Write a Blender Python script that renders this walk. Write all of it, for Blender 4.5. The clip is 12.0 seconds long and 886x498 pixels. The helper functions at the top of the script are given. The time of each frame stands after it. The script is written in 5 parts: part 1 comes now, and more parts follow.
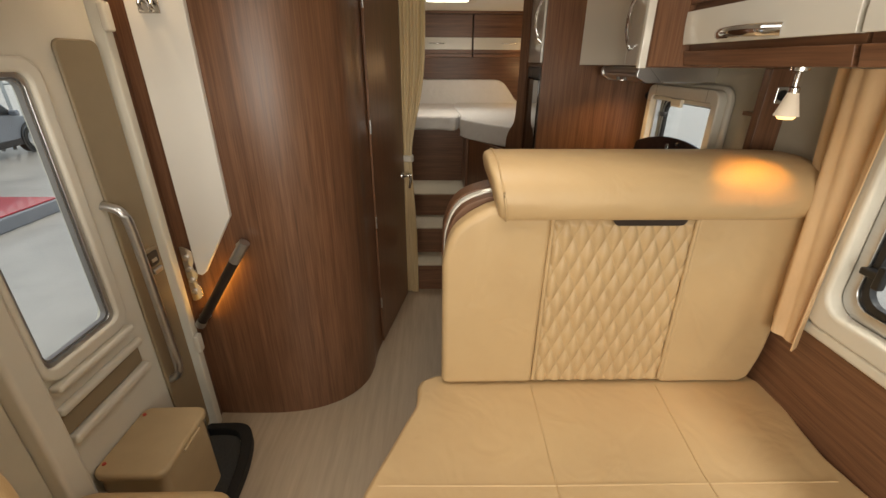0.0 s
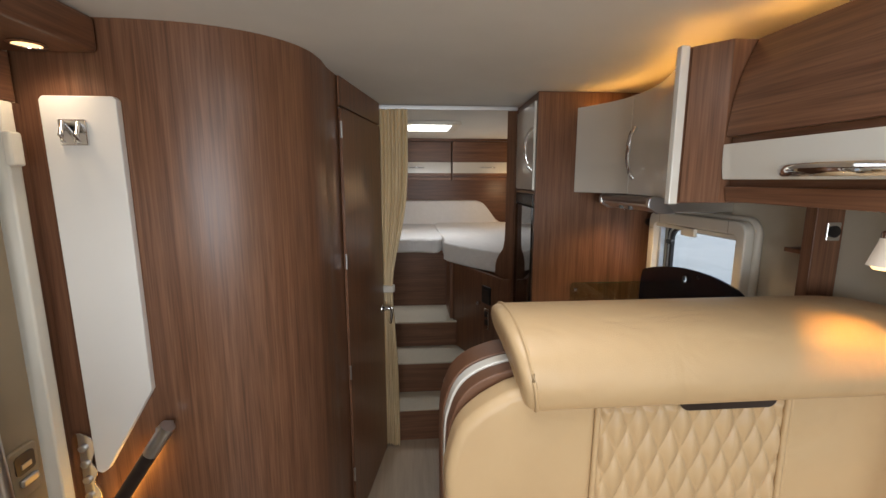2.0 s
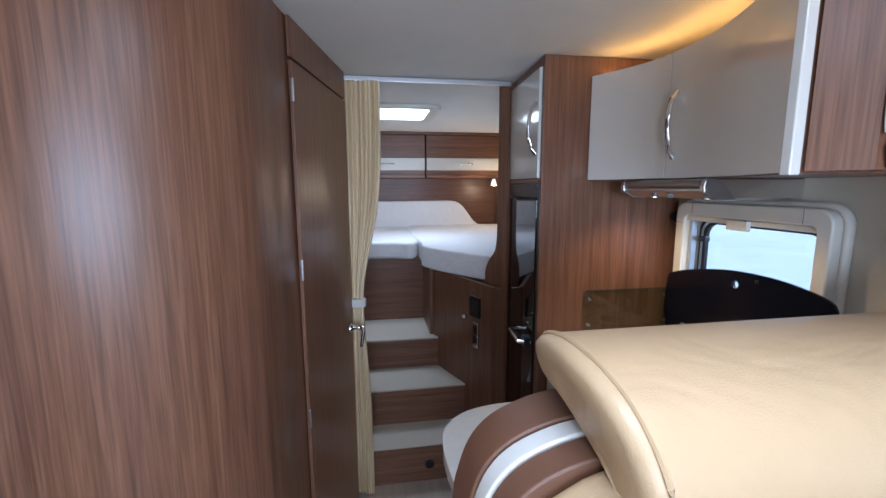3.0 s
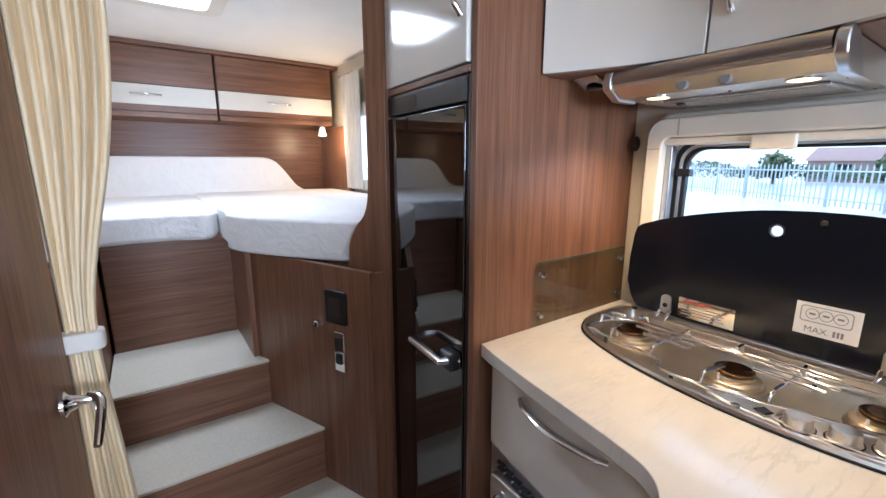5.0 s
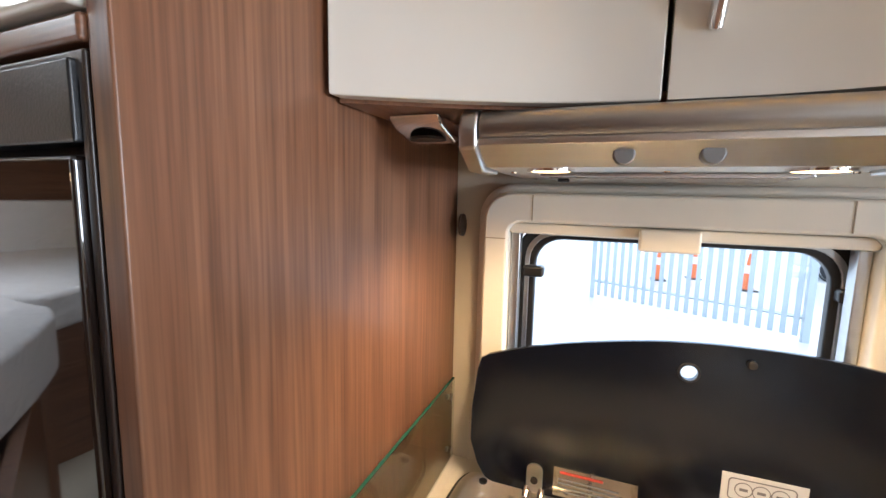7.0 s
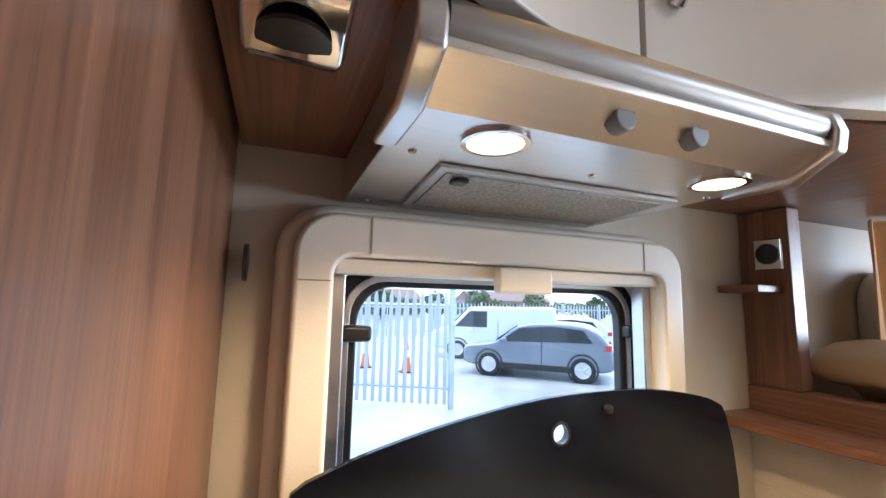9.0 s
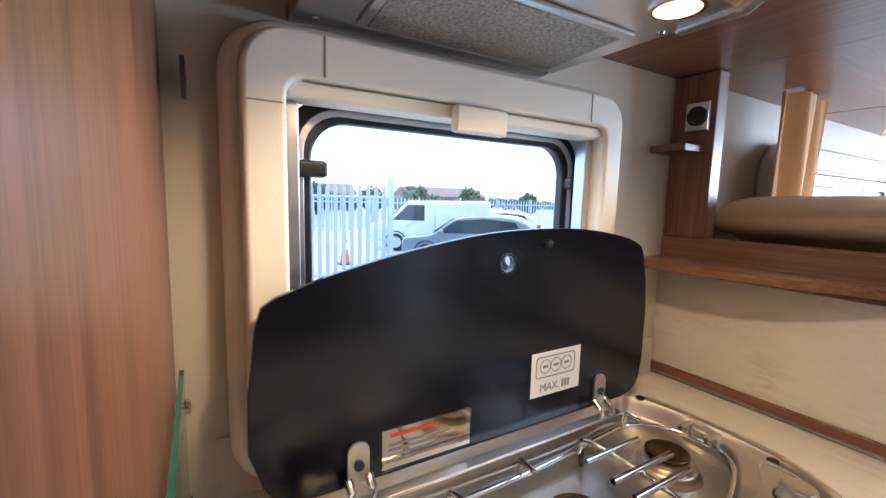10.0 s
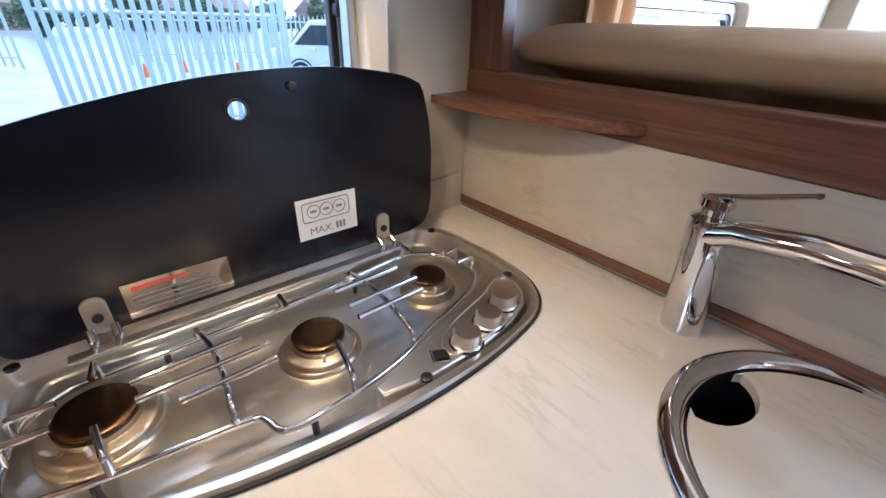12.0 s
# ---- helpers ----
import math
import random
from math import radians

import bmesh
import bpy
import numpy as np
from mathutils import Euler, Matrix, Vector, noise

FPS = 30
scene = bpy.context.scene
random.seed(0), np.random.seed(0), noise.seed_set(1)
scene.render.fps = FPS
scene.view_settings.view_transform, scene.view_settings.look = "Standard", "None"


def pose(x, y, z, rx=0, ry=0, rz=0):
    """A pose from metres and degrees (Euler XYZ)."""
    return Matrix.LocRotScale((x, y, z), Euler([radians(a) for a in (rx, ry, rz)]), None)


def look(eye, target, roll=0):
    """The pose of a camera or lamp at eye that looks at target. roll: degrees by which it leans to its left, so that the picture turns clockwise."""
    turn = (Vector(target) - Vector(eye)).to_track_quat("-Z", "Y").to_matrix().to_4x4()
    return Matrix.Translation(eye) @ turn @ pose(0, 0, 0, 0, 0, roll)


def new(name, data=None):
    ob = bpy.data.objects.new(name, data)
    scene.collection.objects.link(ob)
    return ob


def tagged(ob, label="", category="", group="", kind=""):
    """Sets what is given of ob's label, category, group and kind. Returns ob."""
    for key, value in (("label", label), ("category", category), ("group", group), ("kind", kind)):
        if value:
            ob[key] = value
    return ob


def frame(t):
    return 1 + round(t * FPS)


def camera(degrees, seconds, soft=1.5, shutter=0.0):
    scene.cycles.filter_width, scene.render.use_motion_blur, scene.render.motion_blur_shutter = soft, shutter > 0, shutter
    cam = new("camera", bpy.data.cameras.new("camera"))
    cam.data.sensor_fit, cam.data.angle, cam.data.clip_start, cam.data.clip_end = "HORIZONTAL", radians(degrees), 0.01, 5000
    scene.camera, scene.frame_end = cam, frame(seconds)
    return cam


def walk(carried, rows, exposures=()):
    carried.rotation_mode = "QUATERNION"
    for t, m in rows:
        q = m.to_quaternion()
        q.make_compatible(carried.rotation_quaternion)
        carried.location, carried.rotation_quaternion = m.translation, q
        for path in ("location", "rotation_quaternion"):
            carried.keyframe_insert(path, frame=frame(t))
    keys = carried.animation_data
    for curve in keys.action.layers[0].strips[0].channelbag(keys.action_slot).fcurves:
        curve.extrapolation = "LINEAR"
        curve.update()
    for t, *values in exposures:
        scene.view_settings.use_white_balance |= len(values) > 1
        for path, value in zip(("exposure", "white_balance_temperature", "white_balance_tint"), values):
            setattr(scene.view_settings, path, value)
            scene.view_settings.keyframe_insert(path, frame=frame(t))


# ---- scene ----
cam = camera(93.4, 12.0)
METRES, EYE, TILT, LEAN, TURN = 3.0, 1.52, 0.0, 0.0, -1.2
ROWS = [
    (0.0, 0.0, 0.0, 0.0, 0.11, -24.1, -0.25),
    (0.5, -0.003, -0.0031, 0.0188, -0.53, -19.17, -0.12),
    (1.0, -0.0065, 0.0088, 0.0285, -1.44, -14.52, 0.01),
    (1.5, -0.0138, 0.0479, 0.0278, -2.26, -11.3, 0.05),
    (2.0, -0.0166, 0.114, 0.0157, -3.33, -9.39, 0.05),
    (2.5, -0.026, 0.1784, 0.0032, -5.01, -8.53, 0.17),
    (4.5, -0.0409, 0.4664, -0.0593, -25.65, -10.35, 0.02),
    (5.0, -0.0203, 0.5224, -0.0678, -33.87, -11.59, -0.0),
    (5.5, 0.0045, 0.568, -0.0633, -42.01, -12.56, -0.25),
    (6.0, 0.0423, 0.6037, -0.0546, -49.55, -12.11, -0.49),
    (6.5, 0.0765, 0.6368, -0.043, -57.99, -10.57, -0.81),
    (7.0, 0.1132, 0.6704, -0.0336, -67.97, -7.16, -1.27),
    (9.0, 0.1856, 0.7385, -0.0622, -110.56, 7.17, -1.27),
    (9.5, 0.1857, 0.7475, -0.0697, -116.6, 2.56, -1.36),
    (10.0, 0.1869, 0.7466, -0.086, -119.11, -6.86, -1.47),
    (10.5, 0.1857, 0.7426, -0.0988, -120.31, -16.67, -1.55),
    (11.0, 0.1741, 0.7305, -0.0999, -121.88, -23.86, -1.61),
    (11.5, 0.1615, 0.7089, -0.0935, -124.89, -27.49, -1.56),
    (12.0, 0.1406, 0.6792, -0.0786, -129.15, -28.85, -1.45),
]
walk(cam, [(t, pose(0, 0, EYE, TILT, LEAN, TURN) @ pose(METRES * x, METRES * y, METRES * z, 90 + pitch, roll, yaw)) for t, x, y, z, yaw, pitch, roll in ROWS],
     [(0, 0.4, 8000, 10), (1.5, 0.4, 8000, 10), (2.5, 0.78, 4900, 10), (4.5, 1.85, 5000, 10), (7, 2.1, 5800, 10), (9, 1.92, 5400, 10), (10.5, 1.85, 4900, 10), (11.2, 1.75, 4600, 10), (12, 1.75, 4700, 10)])

# ---- world and lights ----
world = bpy.data.worlds.new("overcast_sky")
scene.world = world
world.use_nodes = True
_wn = world.node_tree.nodes
_sky = _wn.new("ShaderNodeTexSky")
_sky.sky_type = "NISHITA"
_sky.sun_disc = False
_sky.sun_elevation = radians(70)
_sky.sun_rotation = radians(60)
_sky.dust_density = 2.5
_sky.air_density = 1.0
_sky.ozone_density = 0.3
world.node_tree.links.new(_sky.outputs[0], _wn["Background"].inputs[0])
_wn["Background"].inputs[1].default_value = 0.15


def lamp(name, kind, m, energy, color=(1, 1, 1), size=0.1, size_y=None, angle=None):
    d = bpy.data.lights.new(name, kind)
    d.energy, d.color = energy, color
    if kind == "AREA":
        d.size = size
        if size_y:
            d.shape, d.size_y = "RECTANGLE", size_y
    elif kind == "SUN":
        d.angle = radians(size)
    else:
        d.shadow_soft_size = size
    if kind == "SPOT":
        d.spot_size, d.spot_blend = radians(angle), 0.8
    ob = new(name, d)
    ob.matrix_world = m
    return ob


DAY = (0.93, 0.97, 1.0)
WARM = (1.0, 0.66, 0.34)
lamp("sun", "SUN", look((-2, -3, 10), (0, 0, 0)), 1.1, (1, 0.97, 0.92), 40)
lamp("windscreen_daylight", "AREA", look((0, -1.28, 1.35), (0, 1, 1.25)), 25, DAY, 1.7, 0.75)
lamp("skylight_daylight", "AREA", look((0.02, 0.78, 2.03), (0.02, 0.7801, 0)), 3.0, DAY, 0.62, 0.62)
lamp("rear_skylight_daylight", "AREA", look((0.1, 3.5, 2.03), (0.1, 3.5001, 0)), 3.4, DAY, 0.32, 0.42)
lamp("hood_spot", "SPOT", look((0.865, 2.06, 1.44), (0.9, 2.06, 0.9)), 2.3, (1, 0.64, 0.30), 0.02, angle=148)
lamp("hood_spot", "SPOT", look((0.865, 1.82, 1.44), (0.9, 1.82, 0.9)), 2.3, (1, 0.64, 0.30), 0.02, angle=148)
lamp("reading_spot", "SPOT", look((0.87, 1.02, 1.385), (0.85, 1.09, 1.19)), 1.75, (1, 0.46, 0.09), 0.012, angle=80)
lamp("kitchen_window_daylight", "AREA", look((1.45, 1.9, 1.85), (0.95, 1.9, 1.1)), 5, DAY, 0.6, 0.3)
lamp("dinette_window_daylight", "AREA", look((1.5, 0.5, 1.75), (-0.9, 0.85, 0.5)), 10, DAY, 0.9, 0.4)
lamp("bed_spot_left", "POINT", pose(-0.88, 4.3, 1.47), 1.0, WARM, 0.03)
lamp("bed_spot", "POINT", pose(0.96, 4.3, 1.47), 1.3, WARM, 0.03)
lamp("soffit_spot", "SPOT", look((-0.9, 1.42, 1.865), (-0.9, 1.42, 0)), 1.6, (1, 0.78, 0.55), 0.03, angle=150)

# ---- materials ----
MATS = {}


def mat(name, color, rough=0.5, metal=0.0, color2=None, scale=(8, 8, 8), bump=0.0, bump_scale=200, coat=0.0, emit=0.0, detail=6, ramp=(0.3, 0.7), spec=0.5, rvar=0.06):
    """A principled surface: two colours mixed by stretched noise, with a slower stain over it, and fine relief."""
    m = bpy.data.materials.new(name)
    m.use_nodes = True
    nt = m.node_tree
    n, li = nt.nodes, nt.links.new
    b = n["Principled BSDF"]
    b.inputs["Roughness"].default_value = rough
    b.inputs["Metallic"].default_value = metal
    b.inputs["Coat Weight"].default_value = coat
    b.inputs["Coat Roughness"].default_value = 0.05
    b.inputs["Specular IOR Level"].default_value = spec
    tc = n.new("ShaderNodeTexCoord")
    c2 = color2 or tuple(c * 0.9 for c in color)
    mp = n.new("ShaderNodeMapping")
    mp.inputs["Scale"].default_value = scale
    li(tc.outputs["Object"], mp.inputs[0])
    no = n.new("ShaderNodeTexNoise")
    no.inputs["Scale"].default_value = 1
    no.inputs["Detail"].default_value = detail
    no.inputs["Roughness"].default_value = 0.62
    li(mp.outputs[0], no.inputs["Vector"])
    cr = n.new("ShaderNodeValToRGB")
    cr.color_ramp.elements[0].position, cr.color_ramp.elements[1].position = ramp
    cr.color_ramp.elements[0].color = (*c2, 1)
    cr.color_ramp.elements[1].color = (*color, 1)
    li(no.outputs["Fac"], cr.inputs[0])
    st = n.new("ShaderNodeTexNoise")
    st.inputs["Scale"].default_value = 2.3
    st.inputs["Detail"].default_value = 3
    li(tc.outputs["Object"], st.inputs["Vector"])
    mr = n.new("ShaderNodeMapRange")
    mr.inputs["To Min"].default_value, mr.inputs["To Max"].default_value = 0.9, 1.08
    li(st.outputs["Fac"], mr.inputs[0])
    mx = n.new("ShaderNodeVectorMath")
    mx.operation = "SCALE"
    li(cr.outputs[0], mx.inputs[0])
    li(mr.outputs[0], mx.inputs["Scale"])
    li(mx.outputs[0], b.inputs["Base Color"])
    rr = n.new("ShaderNodeMapRange")
    rr.inputs["To Min"].default_value, rr.inputs["To Max"].default_value = max(0.02, rough - rvar), rough + rvar
    li(no.outputs["Fac"], rr.inputs[0])
    li(rr.outputs[0], b.inputs["Roughness"])
    if bump:
        bn = n.new("ShaderNodeTexNoise")
        bn.inputs["Scale"].default_value = bump_scale
        bn.inputs["Detail"].default_value = 3
        li(tc.outputs["Object"], bn.inputs["Vector"])
        bp = n.new("ShaderNodeBump")
        bp.inputs["Strength"].default_value = bump
        bp.inputs["Distance"].default_value = 0.002
        li(bn.outputs["Fac"], bp.inputs["Height"])
        li(bp.outputs[0], b.inputs["Normal"])
    if emit:
        b.inputs["Emission Color"].default_value = (*color, 1)
        b.inputs["Emission Strength"].default_value = emit
    MATS[name] = m
    return m


def wood(name, along, dark, light):
    """Laminate walnut: long streaks and fine pores along one axis, with slow cathedral waves."""
    s, f = [60, 60, 60], [230, 230, 230]
    s[along], f[along] = 1.3, 6
    m = mat(name, light, 0.33, 0, dark, s, detail=7, ramp=(0.3, 0.72), spec=0.45)
    nt = m.node_tree
    n, li = nt.nodes, nt.links.new
    b = n["Principled BSDF"]
    tc = n.new("ShaderNodeTexCoord")
    mp = n.new("ShaderNodeMapping")
    mp.inputs["Scale"].default_value = f
    li(tc.outputs["Object"], mp.inputs[0])
    no = n.new("ShaderNodeTexNoise")
    no.inputs["Scale"].default_value = 1
    no.inputs["Detail"].default_value = 2
    li(mp.outputs[0], no.inputs["Vector"])
    mr = n.new("ShaderNodeMapRange")
    mr.inputs["From Min"].default_value, mr.inputs["From Max"].default_value = 0.3, 0.62
    mr.inputs["To Min"].default_value, mr.inputs["To Max"].default_value = 0.70, 1.07
    li(no.outputs["Fac"], mr.inputs[0])
    mx = n.new("ShaderNodeVectorMath")
    mx.operation = "SCALE"
    li(b.inputs["Base Color"].links[0].from_socket, mx.inputs[0])
    li(mr.outputs[0], mx.inputs["Scale"])
    li(mx.outputs[0], b.inputs["Base Color"])
    bp = n.new("ShaderNodeBump")
    bp.inputs["Strength"].default_value, bp.inputs["Distance"].default_value = 0.12, 0.001
    li(no.outputs["Fac"], bp.inputs["Height"])
    li(bp.outputs[0], b.inputs["Normal"])
    return m


WD, WL = (0.140, 0.062, 0.034), (0.250, 0.122, 0.067)
W_Z = wood("walnut_upright", 2, WD, WL)
W_Y = wood("walnut_lengthwise", 1, WD, WL)
W_X = wood("walnut_crosswise", 0, WD, WL)
LEATHER = mat("beige_leather", (0.56, 0.395, 0.215), 0.42, 0, (0.51, 0.35, 0.19), (3, 3, 3), 0.25, 420)


def creases(m, scale, strength, depth):
    """Soft folds under the fine grain."""
    n, li = m.node_tree.nodes, m.node_tree.links.new
    b = n["Principled BSDF"]
    tc = n.new("ShaderNodeTexCoord")
    no = n.new("ShaderNodeTexNoise")
    no.inputs["Scale"].default_value, no.inputs["Detail"].default_value, no.inputs["Distortion"].default_value = scale, 2, 1.2
    li(tc.outputs["Object"], no.inputs["Vector"])
    bp = n.new("ShaderNodeBump")
    bp.inputs["Strength"].default_value, bp.inputs["Distance"].default_value = strength, depth
    li(no.outputs["Fac"], bp.inputs["Height"])
    if b.inputs["Normal"].links:
        li(b.inputs["Normal"].links[0].from_socket, bp.inputs["Normal"])
    li(bp.outputs[0], b.inputs["Normal"])


creases(LEATHER, 6, 0.35, 0.02)
LEATHER_B = mat("brown_leather", (0.16, 0.075, 0.04), 0.45, 0, None, (8, 8, 8), 0.25, 420)
CREAM = mat("cream_gloss_lacquer", (0.74, 0.71, 0.64), 0.12, 0, (0.72, 0.69, 0.62), (2, 2, 2), coat=0.6, rvar=0.02)
WHITE = mat("white_satin_panel", (0.82, 0.79, 0.74), 0.35, 0, (0.79, 0.76, 0.71), (3, 3, 3))
PLASTIC = mat("cream_plastic", (0.74, 0.70, 0.61), 0.42, 0, (0.70, 0.66, 0.57), (5, 5, 5), 0.1, 500)
TAUPE = mat("taupe_plastic", (0.30, 0.23, 0.145), 0.5, 0, None, (9, 9, 9), 0.15, 500)
BIN = mat("beige_bin_plastic", (0.46, 0.34, 0.2), 0.45, 0, None, (9, 9, 9), 0.15, 500)
CEIL = mat("ceiling_fabric", (0.80, 0.78, 0.73), 0.8, 0, (0.77, 0.75, 0.70), (6, 6, 6), 0.2, 600)
WALLV = mat("cream_wall_vinyl", (0.62, 0.57, 0.46), 0.6, 0, (0.57, 0.52, 0.42), (7, 7, 7), 0.2, 500)
VINYL = mat("pale_oak_floor_vinyl", (0.50, 0.41, 0.31), 0.45, 0, (0.40, 0.32, 0.235), (40, 2.5, 10), 0.1, 300)
TREAD = mat("pale_step_carpet", (0.56, 0.50, 0.39), 0.75, 0, (0.47, 0.42, 0.33), (120, 120, 120), 0.4, 900)
COUNTER = mat("cream_stone_laminate", (0.70, 0.66, 0.58), 0.16, 0, (0.64, 0.60, 0.52), (9, 24, 9), detail=9, coat=0.3)


def veins(m, color, scale, turn, width):
    """Thin broken stone veins drawn over a surface's colour."""
    n, li = m.node_tree.nodes, m.node_tree.links.new
    b = n["Principled BSDF"]
    tc = n.new("ShaderNodeTexCoord")
    mp = n.new("ShaderNodeMapping")
    mp.inputs["Rotation"].default_value = turn
    mp.inputs["Scale"].default_value = scale
    li(tc.outputs["Object"], mp.inputs[0])
    no = n.new("ShaderNodeTexNoise")
    no.inputs["Scale"].default_value, no.inputs["Detail"].default_value, no.inputs["Roughness"].default_value = 1.0, 6, 0.6
    li(mp.outputs[0], no.inputs["Vector"])
    rp = n.new("ShaderNodeValToRGB")
    rp.color_ramp.elements[0].position, rp.color_ramp.elements[0].color = 0.5 - width, (0, 0, 0, 1)
    rp.color_ramp.elements[1].position, rp.color_ramp.elements[1].color = 0.5 + width, (0, 0, 0, 1)
    rp.color_ramp.elements.new(0.5).color = (1, 1, 1, 1)
    li(no.outputs["Fac"], rp.inputs[0])
    gate = n.new("ShaderNodeTexNoise")
    gate.inputs["Scale"].default_value, gate.inputs["Detail"].default_value = 7, 3
    li(tc.outputs["Object"], gate.inputs["Vector"])
    gr_ = n.new("ShaderNodeMapRange")
    gr_.inputs["From Min"].default_value, gr_.inputs["From Max"].default_value = 0.42, 0.68
    li(gate.outputs["Fac"], gr_.inputs[0])
    mu = n.new("ShaderNodeMath")
    mu.operation = "MULTIPLY"
    li(rp.outputs[0], mu.inputs[0])
    li(gr_.outputs[0], mu.inputs[1])
    mx = n.new("ShaderNodeMix")
    mx.data_type = "RGBA"
    li(mu.outputs[0], mx.inputs["Factor"])
    li(b.inputs["Base Color"].links[0].from_socket, mx.inputs[6])
    mx.inputs[7].default_value = (*color, 1)
    li(mx.outputs[2], b.inputs["Base Color"])


veins(COUNTER, (0.57, 0.54, 0.48), (5, 26, 5), (0, 0, 0.5), 0.03)
SPLASH = mat("cream_splashback_laminate", (0.64, 0.59, 0.50), 0.3, 0, (0.56, 0.51, 0.42), (8, 22, 22), detail=9)
veins(SPLASH, (0.50, 0.45, 0.37), (6, 24, 24), (0, 0.35, 0), 0.04)
STEEL = mat("brushed_steel", (0.70, 0.68, 0.65), 0.33, 1.0, (0.66, 0.64, 0.61), (160, 6, 160), rvar=0.03)
# the hood's steel again, colour darkened to hold down glare on its roll
ROLL = mat("darkened_brushed_steel", (0.40, 0.38, 0.355), 0.36, 1.0, (0.36, 0.345, 0.325), (160, 5, 160), rvar=0.03)
CHROME = mat("chrome", (0.80, 0.80, 0.81), 0.06, 1.0, None, (3, 3, 3), rvar=0.02)
ALU = mat("satin_aluminium", (0.62, 0.62, 0.62), 0.32, 1.0, None, (5, 5, 60))
GREYP = mat("grey_plastic", (0.22, 0.22, 0.22), 0.4, 0, None, (9, 9, 9))
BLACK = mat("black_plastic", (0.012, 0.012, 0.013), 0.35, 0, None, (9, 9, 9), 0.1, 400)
LIDM = mat("black_enamel", (0.002, 0.004, 0.010), 0.2, 0, (0.0015, 0.003, 0.008), (4, 4, 4), spec=0.5)
FRIDGE = mat("black_mirror_glass", (0.008, 0.005, 0.004), 0.03, 0, None, (3, 3, 3), spec=0.9, rvar=0.01)
DARK = mat("dark_brown_plastic", (0.03, 0.02, 0.016), 0.3, 0, None, (7, 7, 7))
RUBBER = mat("black_rubber", (0.012, 0.011, 0.010), 0.7, 0, None, (9, 9, 9), 0.4, 300)
CARPET = mat("grey_entrance_mat", (0.07, 0.068, 0.065), 0.95, 0, (0.04, 0.04, 0.038), (200, 200, 200), 0.6, 700)
BRASS = mat("heat_browned_brass", (0.20, 0.115, 0.055), 0.26, 1.0, (0.13, 0.075, 0.038), (14, 14, 14))
HOBSTEEL = mat("pressed_stainless_steel", (0.76, 0.72, 0.66), 0.30, 1.0, (0.72, 0.68, 0.62), (6, 120, 40), rvar=0.04)
BURNER = mat("burner_aluminium", (0.62, 0.56, 0.45), 0.3, 1.0, (0.5, 0.42, 0.3), (20, 20, 20))
MESHM = mat("grease_filter_mesh", (0.52, 0.47, 0.40), 0.45, 0.8, (0.12, 0.11, 0.1), (260, 260, 260), 0.6, 800)
LABEL = mat("white_label", (0.72, 0.74, 0.76), 0.4, 0, None, (5, 5, 5))
INK = mat("grey_ink", (0.20, 0.20, 0.22), 0.5, 0, None, (5, 5, 5))
REDINK = mat("red_ink", (0.5, 0.05, 0.03), 0.5, 0, None, (5, 5, 5))
FOIL = mat("warning_foil", (0.72, 0.66, 0.56), 0.08, 0.95, None, (5, 5, 5))
CURTAIN = mat("yellow_cream_curtain", (0.84, 0.69, 0.46), 0.85, 0, (0.76, 0.61, 0.38), (60, 60, 4), 0.3, 700)
DRAPE = mat("apricot_suede_curtain", (0.70, 0.48, 0.28), 0.9, 0, (0.61, 0.40, 0.22), (14, 14, 5), 0.3, 500)
LINEN = mat("white_quilted_linen", (0.82, 0.80, 0.78), 0.85, 0, (0.78, 0.76, 0.74), (20, 20, 20), 0.5, 130)
creases(LINEN, 14, 0.35, 0.02)
NET = mat("white_curtain", (0.75, 0.70, 0.62), 0.9, 0, None, (30, 30, 3), 0.2, 500)
LED = mat("warm_led_strip", (1.0, 0.50, 0.10), 0.5, 0, (1.0, 0.50, 0.10), emit=6.0)
LED2 = mat("warm_led_line", (1.0, 0.55, 0.12), 0.5, 0, (1.0, 0.55, 0.12), emit=14.0)
BULB = mat("lamp_glow", (1.0, 0.66, 0.30), 0.5, 0, (1.0, 0.66, 0.30), emit=1.5)
FROST = mat("frosted_shade", (0.80, 0.70, 0.58), 0.5, 0, None, (9, 9, 9), emit=0.2)
CONCRETE = mat("wet_concrete_yard", (0.46, 0.45, 0.425), 0.3, 0, (0.28, 0.275, 0.26), (0.7, 0.7, 0.7), 0.3, 6, detail=10)
GALV = mat("galvanised_steel", (0.47, 0.51, 0.52), 0.5, 0.2, (0.40, 0.44, 0.45), (3, 3, 3))
CARGREY = mat("blue_grey_car_paint", (0.17, 0.195, 0.235), 0.25, 0.2, None, (2, 2, 2), coat=1.0)
CARWHITE = mat("white_van_paint", (0.75, 0.76, 0.77), 0.3, 0, None, (2, 2, 2), coat=0.5)
CARRED = mat("red_car_paint", (0.45, 0.02, 0.03), 0.3, 0, None, (2, 2, 2), coat=0.5)
CARGLASS = mat("dark_car_glass", (0.03, 0.04, 0.045), 0.08, 0, None, (2, 2, 2))
TYRE = mat("tyre_rubber", (0.02, 0.02, 0.02), 0.8, 0, None, (9, 9, 9))
LEAF = mat("hedge_leaves", (0.12, 0.15, 0.07), 0.8, 0, (0.06, 0.08, 0.035), (2, 2, 2))
BARK = mat("bark", (0.10, 0.08, 0.06), 0.9, 0, None, (9, 9, 3))
BRICK = mat("far_brick", (0.34, 0.24, 0.19), 0.8, 0, None, (3, 3, 3))
BRICKGREY = mat("blue_grey_concrete", (0.24, 0.26, 0.29), 0.7, 0, None, (3, 3, 3), 0.2, 60)
